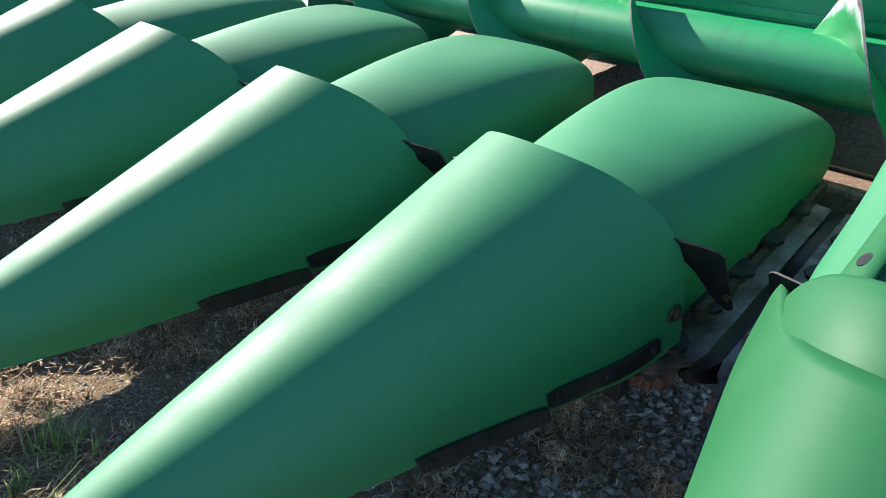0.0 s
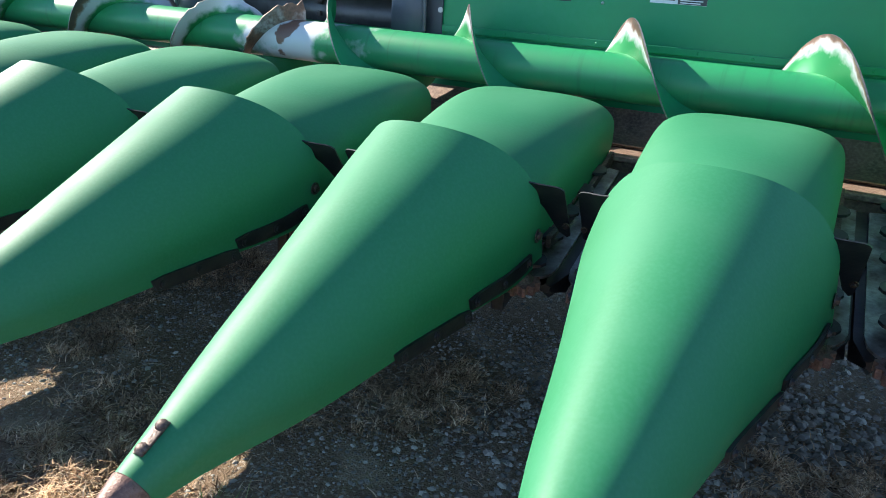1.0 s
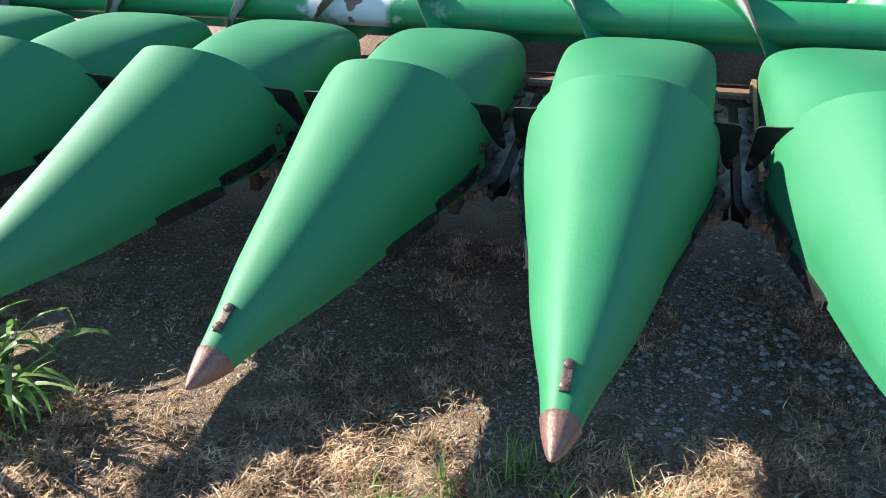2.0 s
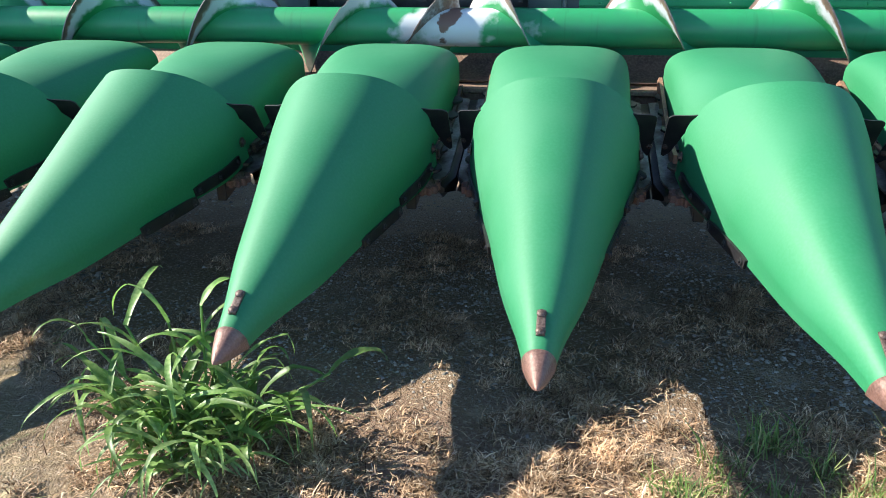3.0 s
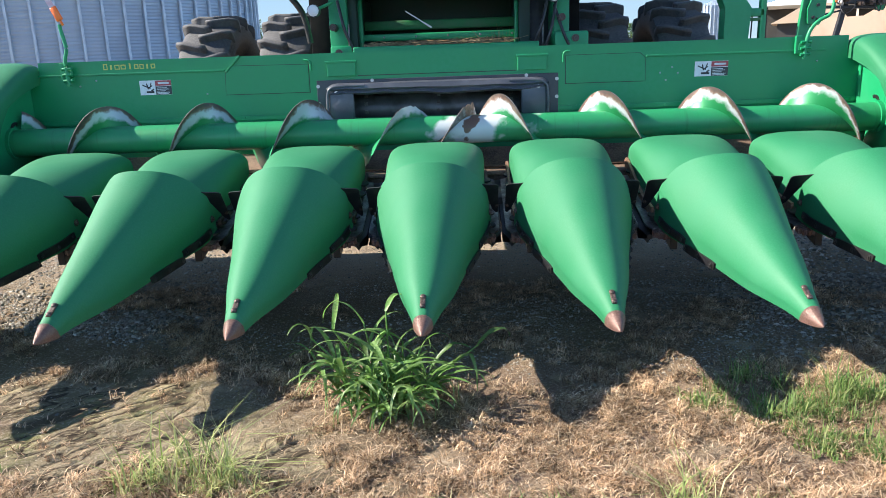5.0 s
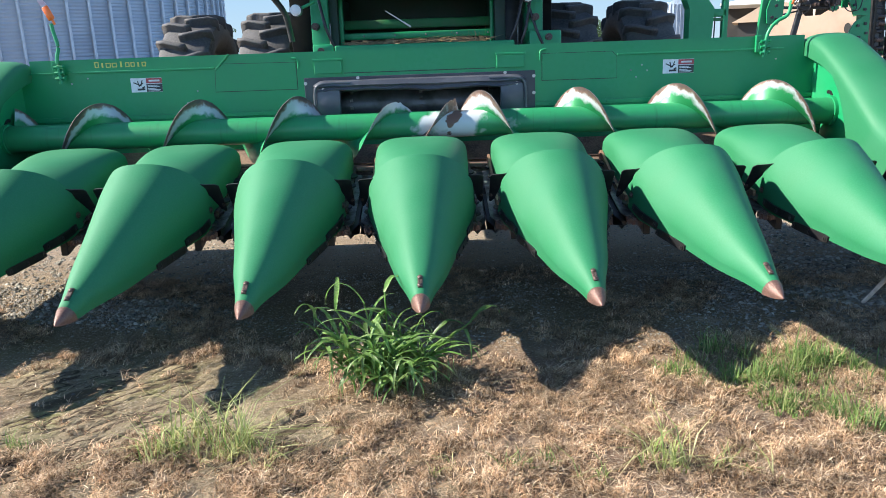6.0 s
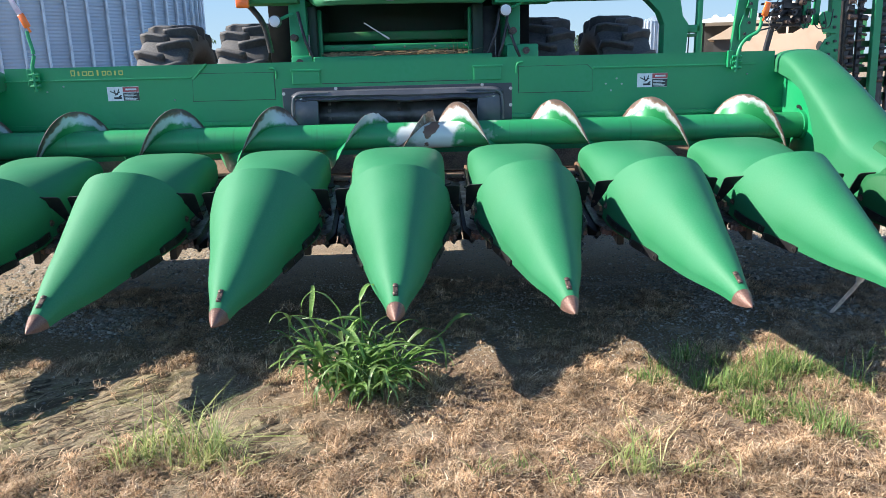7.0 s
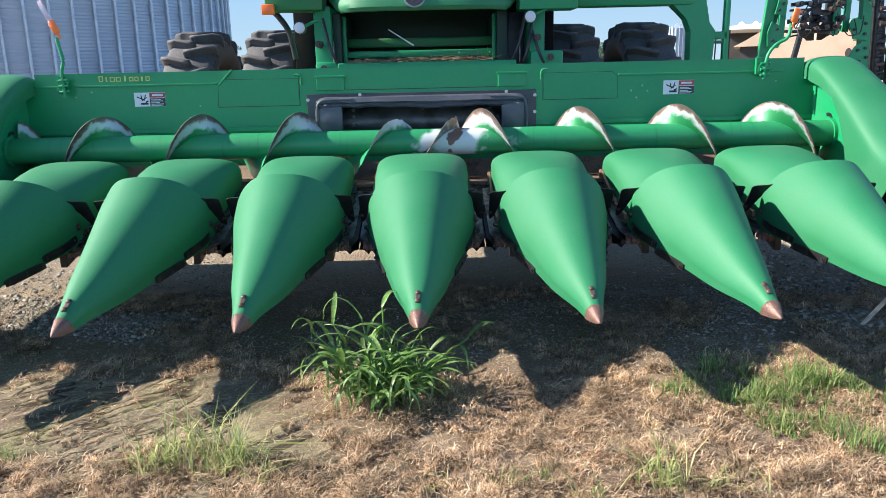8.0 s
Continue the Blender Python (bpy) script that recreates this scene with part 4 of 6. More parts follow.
def build_ground():
    fine = [-5 + 0.2 * i for i in range(12)] + [-2.6 + 0.013 * i for i in range(270)] + [0.91 + 0.022 * i for i in range(90)] + [2.9 + 0.1 * i for i in range(33)]
    xs = [-900, -300, -120, -60, -30, -18, -12, -8, -6] + fine + [6.5, 8, 12, 18, 30, 60, 120, 300, 900]
    finey = [-4 + 0.2 * i for i in range(14)] + [-1.2 + 0.014 * i for i in range(165)] + [1.12 + 0.08 * i for i in range(50)]
    ys = [-900, -200, -60, -20, -10, -6] + finey + [5.6, 7, 9, 12, 16, 22, 30, 45, 80, 160, 400, 900]
    verts = [(x, y, ground_z(x, y)) for y in ys for x in xs]
    w = len(xs)
    faces = [(j * w + i, j * w + i + 1, (j + 1) * w + i + 1, (j + 1) * w + i) for j in range(len(ys) - 1) for i in range(w - 1)]
    me = bpy.data.meshes.new("ground")
    me.from_pydata(verts, [], faces)
    me.polygons.foreach_set("use_smooth", [True] * len(faces))
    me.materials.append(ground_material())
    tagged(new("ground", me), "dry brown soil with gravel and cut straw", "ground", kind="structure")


build_ground()


# ---- decals and small fittings on the back sheet ----
DECAL_WHITE = material("decal_white", (0.72, 0.72, 0.74), 0.45, spots=(0.6, 0.6, 0.62), patch=30)
DECAL_RED = material("decal_red", (0.42, 0.05, 0.06), 0.45, spots=(0.35, 0.08, 0.08), patch=30)
DECAL_BLACK = material("decal_black", (0.02, 0.02, 0.025), 0.45, spots=(0.05, 0.05, 0.05), patch=30)
DECAL_YELLOW = material("decal_yellow", (0.62, 0.52, 0.10), 0.45, spots=(0.5, 0.42, 0.1), patch=40)


def warning_decal(x, z):
    s = thing("warning_sticker", "white, red and black warning sticker on green sheet", "sticker", (x, SHEET, z), "warning stickers")

    def plate(name, mat, x0, x1, z0, z1, y=0.0012, label=""):
        bm = bmesh.new()
        box(bm, x0, x1, -y - 0.0008, -y, z0, z1)
        return part(name, bm, mat, s, label)
    plate("backing", DECAL_WHITE, 0, 0.226, -0.100, 0, 0.0002)
    plate("red_band", DECAL_RED, 0.112, 0.226, -0.038, -0.002)
    plate("black_field", DECAL_BLACK, 0.112, 0.226, -0.099, -0.042)
    bm = bmesh.new()
    for (xa, za), (xb, zb), w in (((0.02, -0.03), (0.075, -0.055), 0.008), ((0.05, -0.02), (0.06, -0.06), 0.008), ((0.055, -0.055), (0.09, -0.035), 0.007),
                                  ((0.085, -0.015), (0.072, -0.05), 0.007), ((0.045, -0.08), (0.10, -0.08), 0.014), ((0.08, -0.072), (0.10, -0.06), 0.010)):
        d = Vector((xb - xa, 0, zb - za))
        box(bm, -d.length / 2, d.length / 2, -0.0022, -0.0012, -w / 2, w / 2, 0, Matrix.Translation(((xa + xb) / 2, 0, (za + zb) / 2)) @ Matrix.Rotation(-math.atan2(zb - za, xb - xa), 4, "Y"))
    part("pictogram", bm, DECAL_BLACK, s, "dark hazard pictogram")
    plate("white_bar", DECAL_WHITE, 0.132, 0.21, -0.026, -0.014, 0.0022, "white unreadable lettering bar")
    for i, (z0, w) in enumerate(((-0.052, 0.07), (-0.061, 0.085), (-0.073, 0.062), (-0.083, 0.09), (-0.092, 0.08))):
        plate("white_bar", DECAL_WHITE, 0.121, 0.121 + w, z0 - 0.003, z0 + 0.001, 0.0022, "white unreadable lettering bar")
    return s


warning_decal(-2.096, 1.350)
warning_decal(1.775, 1.352)


def maker_mark():
    s = thing("maker_mark", "row of yellow lettering shapes on green sheet", "maker mark", (-2.337, SHEET, 1.432))
    x = 0.0
    for k, w in enumerate((0.03, 0.034, 0.036, 0.036, 0.044, 0.03, 0.03, 0.034, 0.03)):
        bm = bmesh.new()
        h = 0.040 if k in (0, 4) else 0.032
        bar = 0.006
        if k % 3 == 1:
            box(bm, x + w * 0.5 - bar, x + w * 0.5 + bar, -0.0012, -0.0003, 0, h)
        else:
            for x0, x1, z0, z1 in ((x, x + bar, 0, h), (x + w - bar, x + w, 0, h), (x + bar, x + w - bar, 0, bar), (x + bar, x + w - bar, h - bar, h)):
                box(bm, x0, x1, -0.0012, -0.0003, z0, z1)
        part("yellow_shape", bm, DECAL_YELLOW, s)
        x += w + 0.008
    return s


maker_mark()


PINK = material("faded_pink_plastic", (0.62, 0.42, 0.52), 0.5, spots=(0.7, 0.62, 0.68), patch=15)


def marker_post(at, way, lens, tilt, flag):
    """A rod clamped to the sheet, bent on its way to the lens."""
    s = thing("marker_post", "bent green rod with an amber reflector on the header", "marker post", at, "marker posts")
    bm = bmesh.new()
    box(bm, -0.055, -0.015, -0.012, 0.016, -0.02, 0.10, 0.004)
    box(bm, -0.035, 0.03, -0.016, -0.004, 0.0, 0.05, 0.004)
    part("bracket", bm, PAINT, s)
    bm = bmesh.new()
    pipe(bm, smooth_pts([(x, -0.03, z) for x, z in way]), 0.0125, 10)
    part("rod", bm, PAINT, s, "", 60)
    for k in range(3):
        bm = bmesh.new()
        rod(bm, (-0.03, -0.032, -0.025 + 0.04 * k), (0.032, -0.032, -0.02 + 0.04 * k), 0.010, 10)
        dome(bm, (0.034, -0.032, -0.02 + 0.04 * k), (1, 0, 0), 0.013)
        part("clamp", bm, PAINT, s, "", 40)
    turn = Matrix.Translation((lens[0], -0.04, lens[1])) @ Matrix.Rotation(radians(tilt), 4, "Y")
    bm = bmesh.new()
    box(bm, -0.024, 0.024, -0.010, 0.010, -0.05, 0.05, 0.0085, turn)
    box(bm, -0.008, 0.008, -0.006, 0.006, -0.085, -0.045, 0.003, turn)
    part("reflector", bm, ORANGE, s, "amber plastic reflector", 50)
    if flag:
        bm = bmesh.new()
        rings = []
        for k in range(9):
            u = k / 8
            rings.append([bm.verts.new(turn @ Vector((a * (0.020 - 0.006 * u), b_ - 0.012 * math.sin(u * 3), 0.048 + 0.15 * u))) for a, b_ in ((-1, -0.004), (1, -0.004), (1, 0.004), (-1, 0.004))])
        loft(bm, rings, closed=True)
        bm.faces.new(rings[0][::-1])
        bm.faces.new(rings[-1])
        bmesh.ops.recalc_face_normals(bm, faces=bm.faces[:])
        part("flag", bm, PINK, s, "faded pale flag", 50)
    return s


marker_post((-2.575, SHEET - 0.02, 1.39), [(0.005, -0.06), (0, 0.04), (0.002, 0.12), (0.022, 0.19), (0.014, 0.26), (0.004, 0.31), (0.0, 0.355)], (-0.004, 0.425), -24, True)
marker_post((2.49, SHEET - 0.02, 1.40), [(0.0, -0.05), (0.005, 0.05), (0.025, 0.13), (0.075, 0.19), (0.14, 0.225), (0.162, 0.27), (0.168, 0.33)], (0.192, 0.385), 14, False)

# loose bolts' heads on the sheet
for i, (x, z) in enumerate(((-1.62, 1.245), (-1.70, 1.16), (-1.64, 1.13), (1.62, 1.32), (1.66, 1.28), (1.54, 1.285), (1.58, 1.235), (-2.52, 1.325), (-2.40, 1.36), (2.60, 1.33))):
    bm = bmesh.new()
    dome(bm, (0, 0, 0), (0, -1, 0), 0.007)
    ob = part("bolt_head", bm, BOLT, None, "", 50)
    ob.location = (x, SHEET - 0.001, z)
    tagged(ob, "small bright bolt head on the green back sheet", "bolt", "bolt heads of the sheet")


# ---- the combine behind the header ----
GLASSY = material("lamp_glass", (0.62, 0.63, 0.64), 0.25)
STRAW = material("straw", (0.24, 0.17, 0.085), 0.9, spots=(0.11, 0.08, 0.045), patch=30, vary=0.3)
# green darkened far below the paint, standing in for shade inside the machine
INSIDE = material("shaded_green_inside", (0.004, 0.030, 0.014), 0.6, spots=(0.014, 0.026, 0.014), patch=4)


def tyre_mesh(parent, x, mirror):
    """A broad lugged tyre on its axle line, with rim."""
    R, W2, cy, cz = 0.985, 0.30, 6.5, 0.985
    prof = [(0.55, -0.12), (0.62, -0.22), (0.70, -0.285), (0.80, -0.295), (0.87, -0.28), (0.905, -0.22), (0.915, 0), (0.905, 0.22), (0.87, 0.28), (0.80, 0.295), (0.70, 0.285), (0.62, 0.22), (0.55, 0.12)]
    bm = bmesh.new()
    rings = []
    n = 64
    for k in range(n):
        a = 2 * math.pi * k / n
        rings.append([bm.verts.new((x + u, cy + r * math.cos(a), cz + r * math.sin(a))) for r, u in prof])
    loft(bm, rings + [rings[0]])
    bmesh.ops.recalc_face_normals(bm, faces=bm.faces[:])
    tyre = part("tyre", bm, LUG, parent, "dusty black lugged tyre", 40)
    # chevron lugs
    lugs = bmesh.new()
    # a thin bar that sweeps back from the middle to the shoulder
    run = [(-0.05, 0.0), (0.03, -0.012), (0.12, -0.045), (0.21, -0.078), (0.305, -0.10)]
    outline = [(u, v - 0.028) for u, v in run] + [(u, v + 0.028) for u, v in run[::-1]]
    lo = [lugs.verts.new((u, 0.90 if u < 0.3 else 0.82, v)) for u, v in outline]
    mid = [lugs.verts.new((u * 0.99, R - 0.008 if u < 0.3 else R - 0.05, v * 0.95 + 0.002)) for u, v in outline]
    hi = [lugs.verts.new((u * 0.96, R + 0.012 if u < 0.3 else R - 0.018, v * 0.80 + 0.003)) for u, v in outline]
    loft(lugs, [lo, mid, hi], closed=True)
    m = len(run)
    for k in range(m - 1):
        lugs.faces.new((hi[k], hi[k + 1], hi[2 * m - 2 - k], hi[2 * m - 1 - k]))
    bmesh.ops.recalc_face_normals(lugs, faces=lugs.faces[:])
    me = bpy.data.meshes.new("lug")
    for f in lugs.faces:
        f.smooth = True
    lugs.to_mesh(me)
    lugs.free()
    me.materials.append(LUG)
    for k in range(36):
        o = new("lug", me)
        o.parent = tyre
        side = 1 if k % 2 else -1
        a = 2 * math.pi * k / 36
        o.matrix_local = Matrix.Translation((x, cy, cz)) @ Matrix.Rotation(a, 4, "X") @ Matrix.Diagonal((side, 1, 1, 1))
    bm = bmesh.new()
    rod(bm, (x - 0.14, cy, cz), (x + 0.14, cy, cz), 0.57, 32)
    part("rim", bm, material("rim_paint", (0.10, 0.08, 0.02), 0.5), tyre, "dusty wheel rim", 40)


def combine():
    s = thing("combine_harvester", "green combine harvester standing behind the corn head", "combine", (0, 0, 0))
    for x, m in ((-2.70, 1), (-1.79, 1), (1.72, -1), (2.60, -1)):
        tyre_mesh(s, x, m)

    def slab(name, mat, x0, x1, y0, y1, z0, z1, bevel=0.01, label=""):
        bm = bmesh.new()
        box(bm, x0, x1, y0, y1, z0, z1, bevel)
        return part(name, bm, mat, s, label, 35)
    # feeder cavity; insides coloured dark for its shade, unseen roof to deepen it
    slab("side_column", PAINT, -1.01, -0.85, 4.3, 4.9, 0.6, 2.06)
    slab("side_column", PAINT, 1.00, 1.14, 4.3, 4.9, 0.6, 2.02)
    slab("hinge_bracket", PAINT, -1.0, -0.80, 4.2, 4.3, 1.40, 1.56, 0.02)
    slab("hinge_bracket", PAINT, 1.0, 1.30, 4.2, 4.3, 1.40, 1.62, 0.02)
    for x, z in ((-0.96, 1.72), (-0.92, 1.50), (1.06, 1.74), (1.18, 1.56)):
        bm = bmesh.new()
        rod(bm, (x, 4.17, z), (x, 4.32, z), 0.032, 16)
        rod(bm, (x, 4.15, z), (x, 4.18, z), 0.016, 6)
        part("pivot_pin", bm, DARKIRON, s, "dark pivot pin", 40)
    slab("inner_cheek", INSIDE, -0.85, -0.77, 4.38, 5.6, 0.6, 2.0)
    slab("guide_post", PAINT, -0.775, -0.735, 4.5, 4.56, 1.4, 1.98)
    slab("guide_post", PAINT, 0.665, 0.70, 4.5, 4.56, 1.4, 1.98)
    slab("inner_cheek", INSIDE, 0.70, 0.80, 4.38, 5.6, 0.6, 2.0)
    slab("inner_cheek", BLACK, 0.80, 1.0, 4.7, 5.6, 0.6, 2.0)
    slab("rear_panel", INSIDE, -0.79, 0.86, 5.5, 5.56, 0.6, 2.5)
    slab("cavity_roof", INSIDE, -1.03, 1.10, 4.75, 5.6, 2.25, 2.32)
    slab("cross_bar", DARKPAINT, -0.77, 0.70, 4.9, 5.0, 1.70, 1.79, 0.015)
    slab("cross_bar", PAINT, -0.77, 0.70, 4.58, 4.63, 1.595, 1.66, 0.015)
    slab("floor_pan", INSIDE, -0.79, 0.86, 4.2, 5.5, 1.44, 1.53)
    for k in range(5):
        bm = bmesh.new()
        dome(bm, (-0.55 + 0.3 * k, 4.578, 1.628), (0, -1, 0), 0.010)
        part("bolt", bm, STEEL, s)
    bm = bmesh.new()
    box(bm, -0.79, 0.86, 4.15, 4.2, 1.40, 1.545, 0.012)
    part("threshold", bm, PAINT, s)
    # cab floor above
    bm = bmesh.new()
    rings = []
    for k in range(33):
        u = -1 + 2 * k / 32
        x = 0.015 + 0.86 * u
        back = 0.30 * abs(u) ** 6 + 0.04 * u * u
        up = 0.10 * max(0, (abs(u) - 0.9) / 0.1)
        prof = [(4.30, 2.02), (4.02, 1.985), (3.98, 1.99), (3.955, 2.02), (3.96, 2.06), (3.99, 2.12), (4.06, 2.3), (4.22, 2.7), (5.2, 2.7)]
        rings.append([bm.verts.new((x, y + (back if 0 < n < 8 else 0), z + (up if n < 5 else 0))) for n, (y, z) in enumerate(prof)])
    loft(bm, rings)
    bmesh.ops.recalc_face_normals(bm, faces=bm.faces[:])
    solid(part("cab_base", bm, POLY, s, "glossy green cab base", 40), 0.02)
    bm = bmesh.new()
    rod(bm, (-0.06, 3.975, 2.10), (-0.06, 3.955, 2.105), 0.10, 28)
    badge = part("badge_ring", bm, BOLT, s, "bright oval badge ring", 40)
    bm = bmesh.new()
    rod(bm, (-0.06, 3.957, 2.104), (-0.06, 3.950, 2.106), 0.088, 28)
    part("badge_field", bm, DECAL_BLACK, badge, "dark badge field", 40)
    # body sides coloured black for the shadow between tyres and columns
    slab("body", MATTE, -1.34, -0.99, 5.1, 7.5, 0.7, 2.4)
    slab("body", MATTE, 1.12, 1.35, 5.1, 7.5, 0.7, 2.4)
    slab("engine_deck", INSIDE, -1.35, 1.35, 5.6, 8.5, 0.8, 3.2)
    slab("side_step", DARKPAINT, -1.42, -0.90, 4.15, 4.45, 2.02, 2.35)
    slab("side_step", PAINT, 0.89, 1.42, 4.15, 4.45, 1.985, 2.35)
    slab("platform_beam", PAINT, 1.35, 2.62, 4.6, 4.8, 2.03, 2.5, 0.02)
    slab("platform_bar", PAINT, 2.80, 3.0, 4.66, 4.74, 1.70, 1.775, 0.01)
    # slanting gusset and posts of the platform
    bm = bmesh.new()
    extrude_profile(bm, [(2.40, 2.06), (2.75, 2.10), (2.80, 1.86), (2.86, 1.78), (2.83, 1.2), (2.62, 1.2), (2.62, 1.78), (2.57, 1.90), (2.49, 1.98)], "y", 4.62, 4.78)
    part("platform_post", bm, PAINT, s)
    for x in (2.85, 2.89):
        bm = bmesh.new()
        rod(bm, (x, 4.7, 1.1), (x + 0.01, 4.7, 1.72), 0.007, 8)
        part("ladder_rod", bm, BLACK, s, "", 40)
    slab("ladder_post", PAINT, 2.96, 3.015, 4.66, 4.72, 1.1, 2.5, 0.006)
    for k in range(3):
        slab("ladder_tread", DARKPAINT, 2.83, 2.97, 4.66, 4.72, 1.22 + 0.22 * k, 1.25 + 0.22 * k, 0.004)
    # hydraulic rods and hoses
    for x in (-0.83, 0.90):
        bm = bmesh.new()
        rod(bm, (x, 4.22, 1.40), (x, 4.25, 1.66 + 0.1 * abs(x)), 0.007, 10)
        part("lift_rod", bm, STEEL, s, "thin worn lift rod", 40)
    for x0, x1, z0 in ((-0.92, -0.80, 1.95), (1.02, 0.92, 1.9), (1.0, 1.16, 1.85), (0.95, 0.83, 1.95)):
        bm = bmesh.new()
        pipe(bm, smooth_pts([(x0, 4.26, z0), ((x0 + x1) / 2, 4.2, z0 - 0.25), (x1, 4.22, z0 - 0.42), (x1 + 0.02, 4.24, z0 - 0.55)]), 0.014)
        part("hose", bm, BLACK, s, "black hydraulic hose", 60)
    for x, z in ((-1.115, 1.865), (0.985, 1.92)):
        bm = bmesh.new()
        rod(bm, (x, 4.13, z), (x, 4.19, z), 0.055, 20)
        lamp = part("work_lamp", bm, BLACK, s, "round work lamp", 40)
        bm = bmesh.new()
        dome(bm, (x, 4.128, z), (0, -1, 0), 0.05, 0.25)
        part("lamp_glass", bm, GLASSY, lamp, "pale lamp glass", 50)
        bm = bmesh.new()
        rod(bm, (x, 4.17, z), (x + 0.16, 4.2, z + 0.07), 0.014, 8)
        part("lamp_arm", bm, PAINT, lamp)
    bm = bmesh.new()
    box(bm, -1.445, -1.33, 4.1, 4.16, 1.985, 2.075, 0.012)
    part("turn_lamp", bm, ORANGE, s, "amber turn lamp", 40)
    # curved dark fender beside the steering side
    bm = bmesh.new()
    pipe(bm, smooth_pts([(-1.44, 4.5, 2.06), (-1.36, 4.5, 1.98), (-1.28, 4.52, 1.84), (-1.24, 4.55, 1.6)]), 0.028)
    part("fender_edge", bm, BLACK, s, "", 50)
    return s


combine()


def straw_litter():
    rnd = random.Random(5)
    verts, faces = [], []
    for k in range(420):
        x, y = rnd.uniform(-0.75, 0.72), rnd.uniform(4.18, 4.9)
        a, L = rnd.gauss(0, 0.6), rnd.uniform(0.05, 0.25)
        z = 1.535 + rnd.random() * 0.05
        d = Vector((math.cos(a), math.sin(a), rnd.uniform(-0.05, 0.18)))
        p = Vector((x, y, z))
        w = 0.003
        i = len(verts)
        verts += [p + Vector((0, 0, w)), p - Vector((0, w, w)), p + Vector((0, w, -w)), p + d * L]
        faces += [(i, i + 1, i + 3), (i + 1, i + 2, i + 3), (i + 2, i, i + 3), (i, i + 2, i + 1)]
    # a few stalks standing up beside the cheek
    for k in range(14):
        p = Vector((0.35 + 0.35 * rnd.random(), 4.3 + 0.2 * rnd.random(), 1.54))
        q = p + Vector((rnd.uniform(-0.18, 0.08), 0.05, rnd.uniform(0.08, 0.24)))
        i = len(verts)
        verts += [p + Vector((0.0025, 0, 0)), p - Vector((0.0025, 0, 0)), p + Vector((0, 0.003, 0)), q]
        faces += [(i, i + 1, i + 3), (i + 1, i + 2, i + 3), (i + 2, i, i + 3), (i, i + 2, i + 1)]
    me = bpy.data.meshes.new("straw_litter")
    me.from_pydata(verts, [], faces)
    me.materials.append(STRAW)
    tagged(new("straw_litter", me), "dry straw lying on the feeder floor", "straw", kind="stuff")


straw_litter()
bm = bmesh.new()
rod(bm, (-0.31, 4.16, 1.835), (-0.085, 4.17, 1.69), 0.005, 10)
rod(bm, (-0.15, 4.167, 1.732), (-0.085, 4.17, 1.69), 0.008, 10)
tagged(part("leaning_rod", bm, material("pale_rod", (0.6, 0.6, 0.58), 0.5), None), "pale thin rod leaning in front of the cavity", "rod")


# ---- far things ----
def grain_bin(x, y, R, H, n, label):
    s = thing("grain_bin", label, "grain bin", (x, y, 0), "grain bins")
    m = GALV.copy()
    m.name = "corrugated_bin_sheet"
    nt = m.node_tree
    nn, l = nt.nodes, nt.links
    w = nn.new("ShaderNodeTexWave")
    w.bands_direction = "Z"
    w.inputs["Scale"].default_value = 2.4
    tc = nn.new("ShaderNodeTexCoord")
    l.new(tc.outputs["Object"], w.inputs["Vector"])
    b = nn.new("ShaderNodeBump")
    b.inputs["Strength"].default_value, b.inputs["Distance"].default_value = 1.0, 0.02
    l.new(w.outputs[0], b.inputs["Height"])
    l.new(b.outputs[0], nn["Principled BSDF"].inputs["Normal"])
    bm = bmesh.new()
    rings = []
    for z in [0.0] + [0.8 * k for k in range(1, int(H / 0.8) + 1)]:
        for dz, dr in ((0.0, 0.012), (0.02, 0.0)):
            rings.append([bm.verts.new(((R + dr) * math.cos(a), (R + dr) * math.sin(a), z + dz)) for a in (2 * math.pi * k / 96 for k in range(96))])
    loft(bm, rings, closed=True)
    top = bm.verts.new((0, 0, rings[-1][0].co.z + R * 0.5))
    for i in range(96):
        bm.faces.new((rings[-1][i], rings[-1][(i + 1) % 96], top))
    bmesh.ops.recalc_face_normals(bm, faces=bm.faces[:])
    part("wall", bm, m, s, "corrugated galvanised wall", 30)
    rib = bmesh.new()
    box(rib, R, R + 0.15, -0.055, 0.055, 0, H, 0.03)
    me = bpy.data.meshes.new("stiffener")
    rib.to_mesh(me)
    rib.free()
    me.materials.append(GALV_RIB)
    for k in range(n):
        o = new("stiffener", me)
        o.parent = s
        o.matrix_local = Matrix.Rotation(2 * math.pi * (k + 0.3) / n, 4, "Z")
    return s


grain_bin(-20.0, 34.2, 10.0, 12.0, 78, "tall corrugated galvanised grain bin with ribs")
grain_bin(39.2, 120.0, 1.9, 7.6, 24, "small distant galvanised grain bin")
grain_bin(37.5, 124.0, 1.7, 6.4, 24, "small distant galvanised grain bin")

TAN = material("tan_tarp", (0.52, 0.40, 0.28), 0.8, spots=(0.45, 0.33, 0.23), patch=0.4, bump=0.1, bump_scale=2)
# near-black; in the shed and under the tarp it stands for shade
SHEDDARK = material("shed_inside", (0.03, 0.028, 0.025), 0.8, spots=(0.05, 0.045, 0.04), patch=0.5)


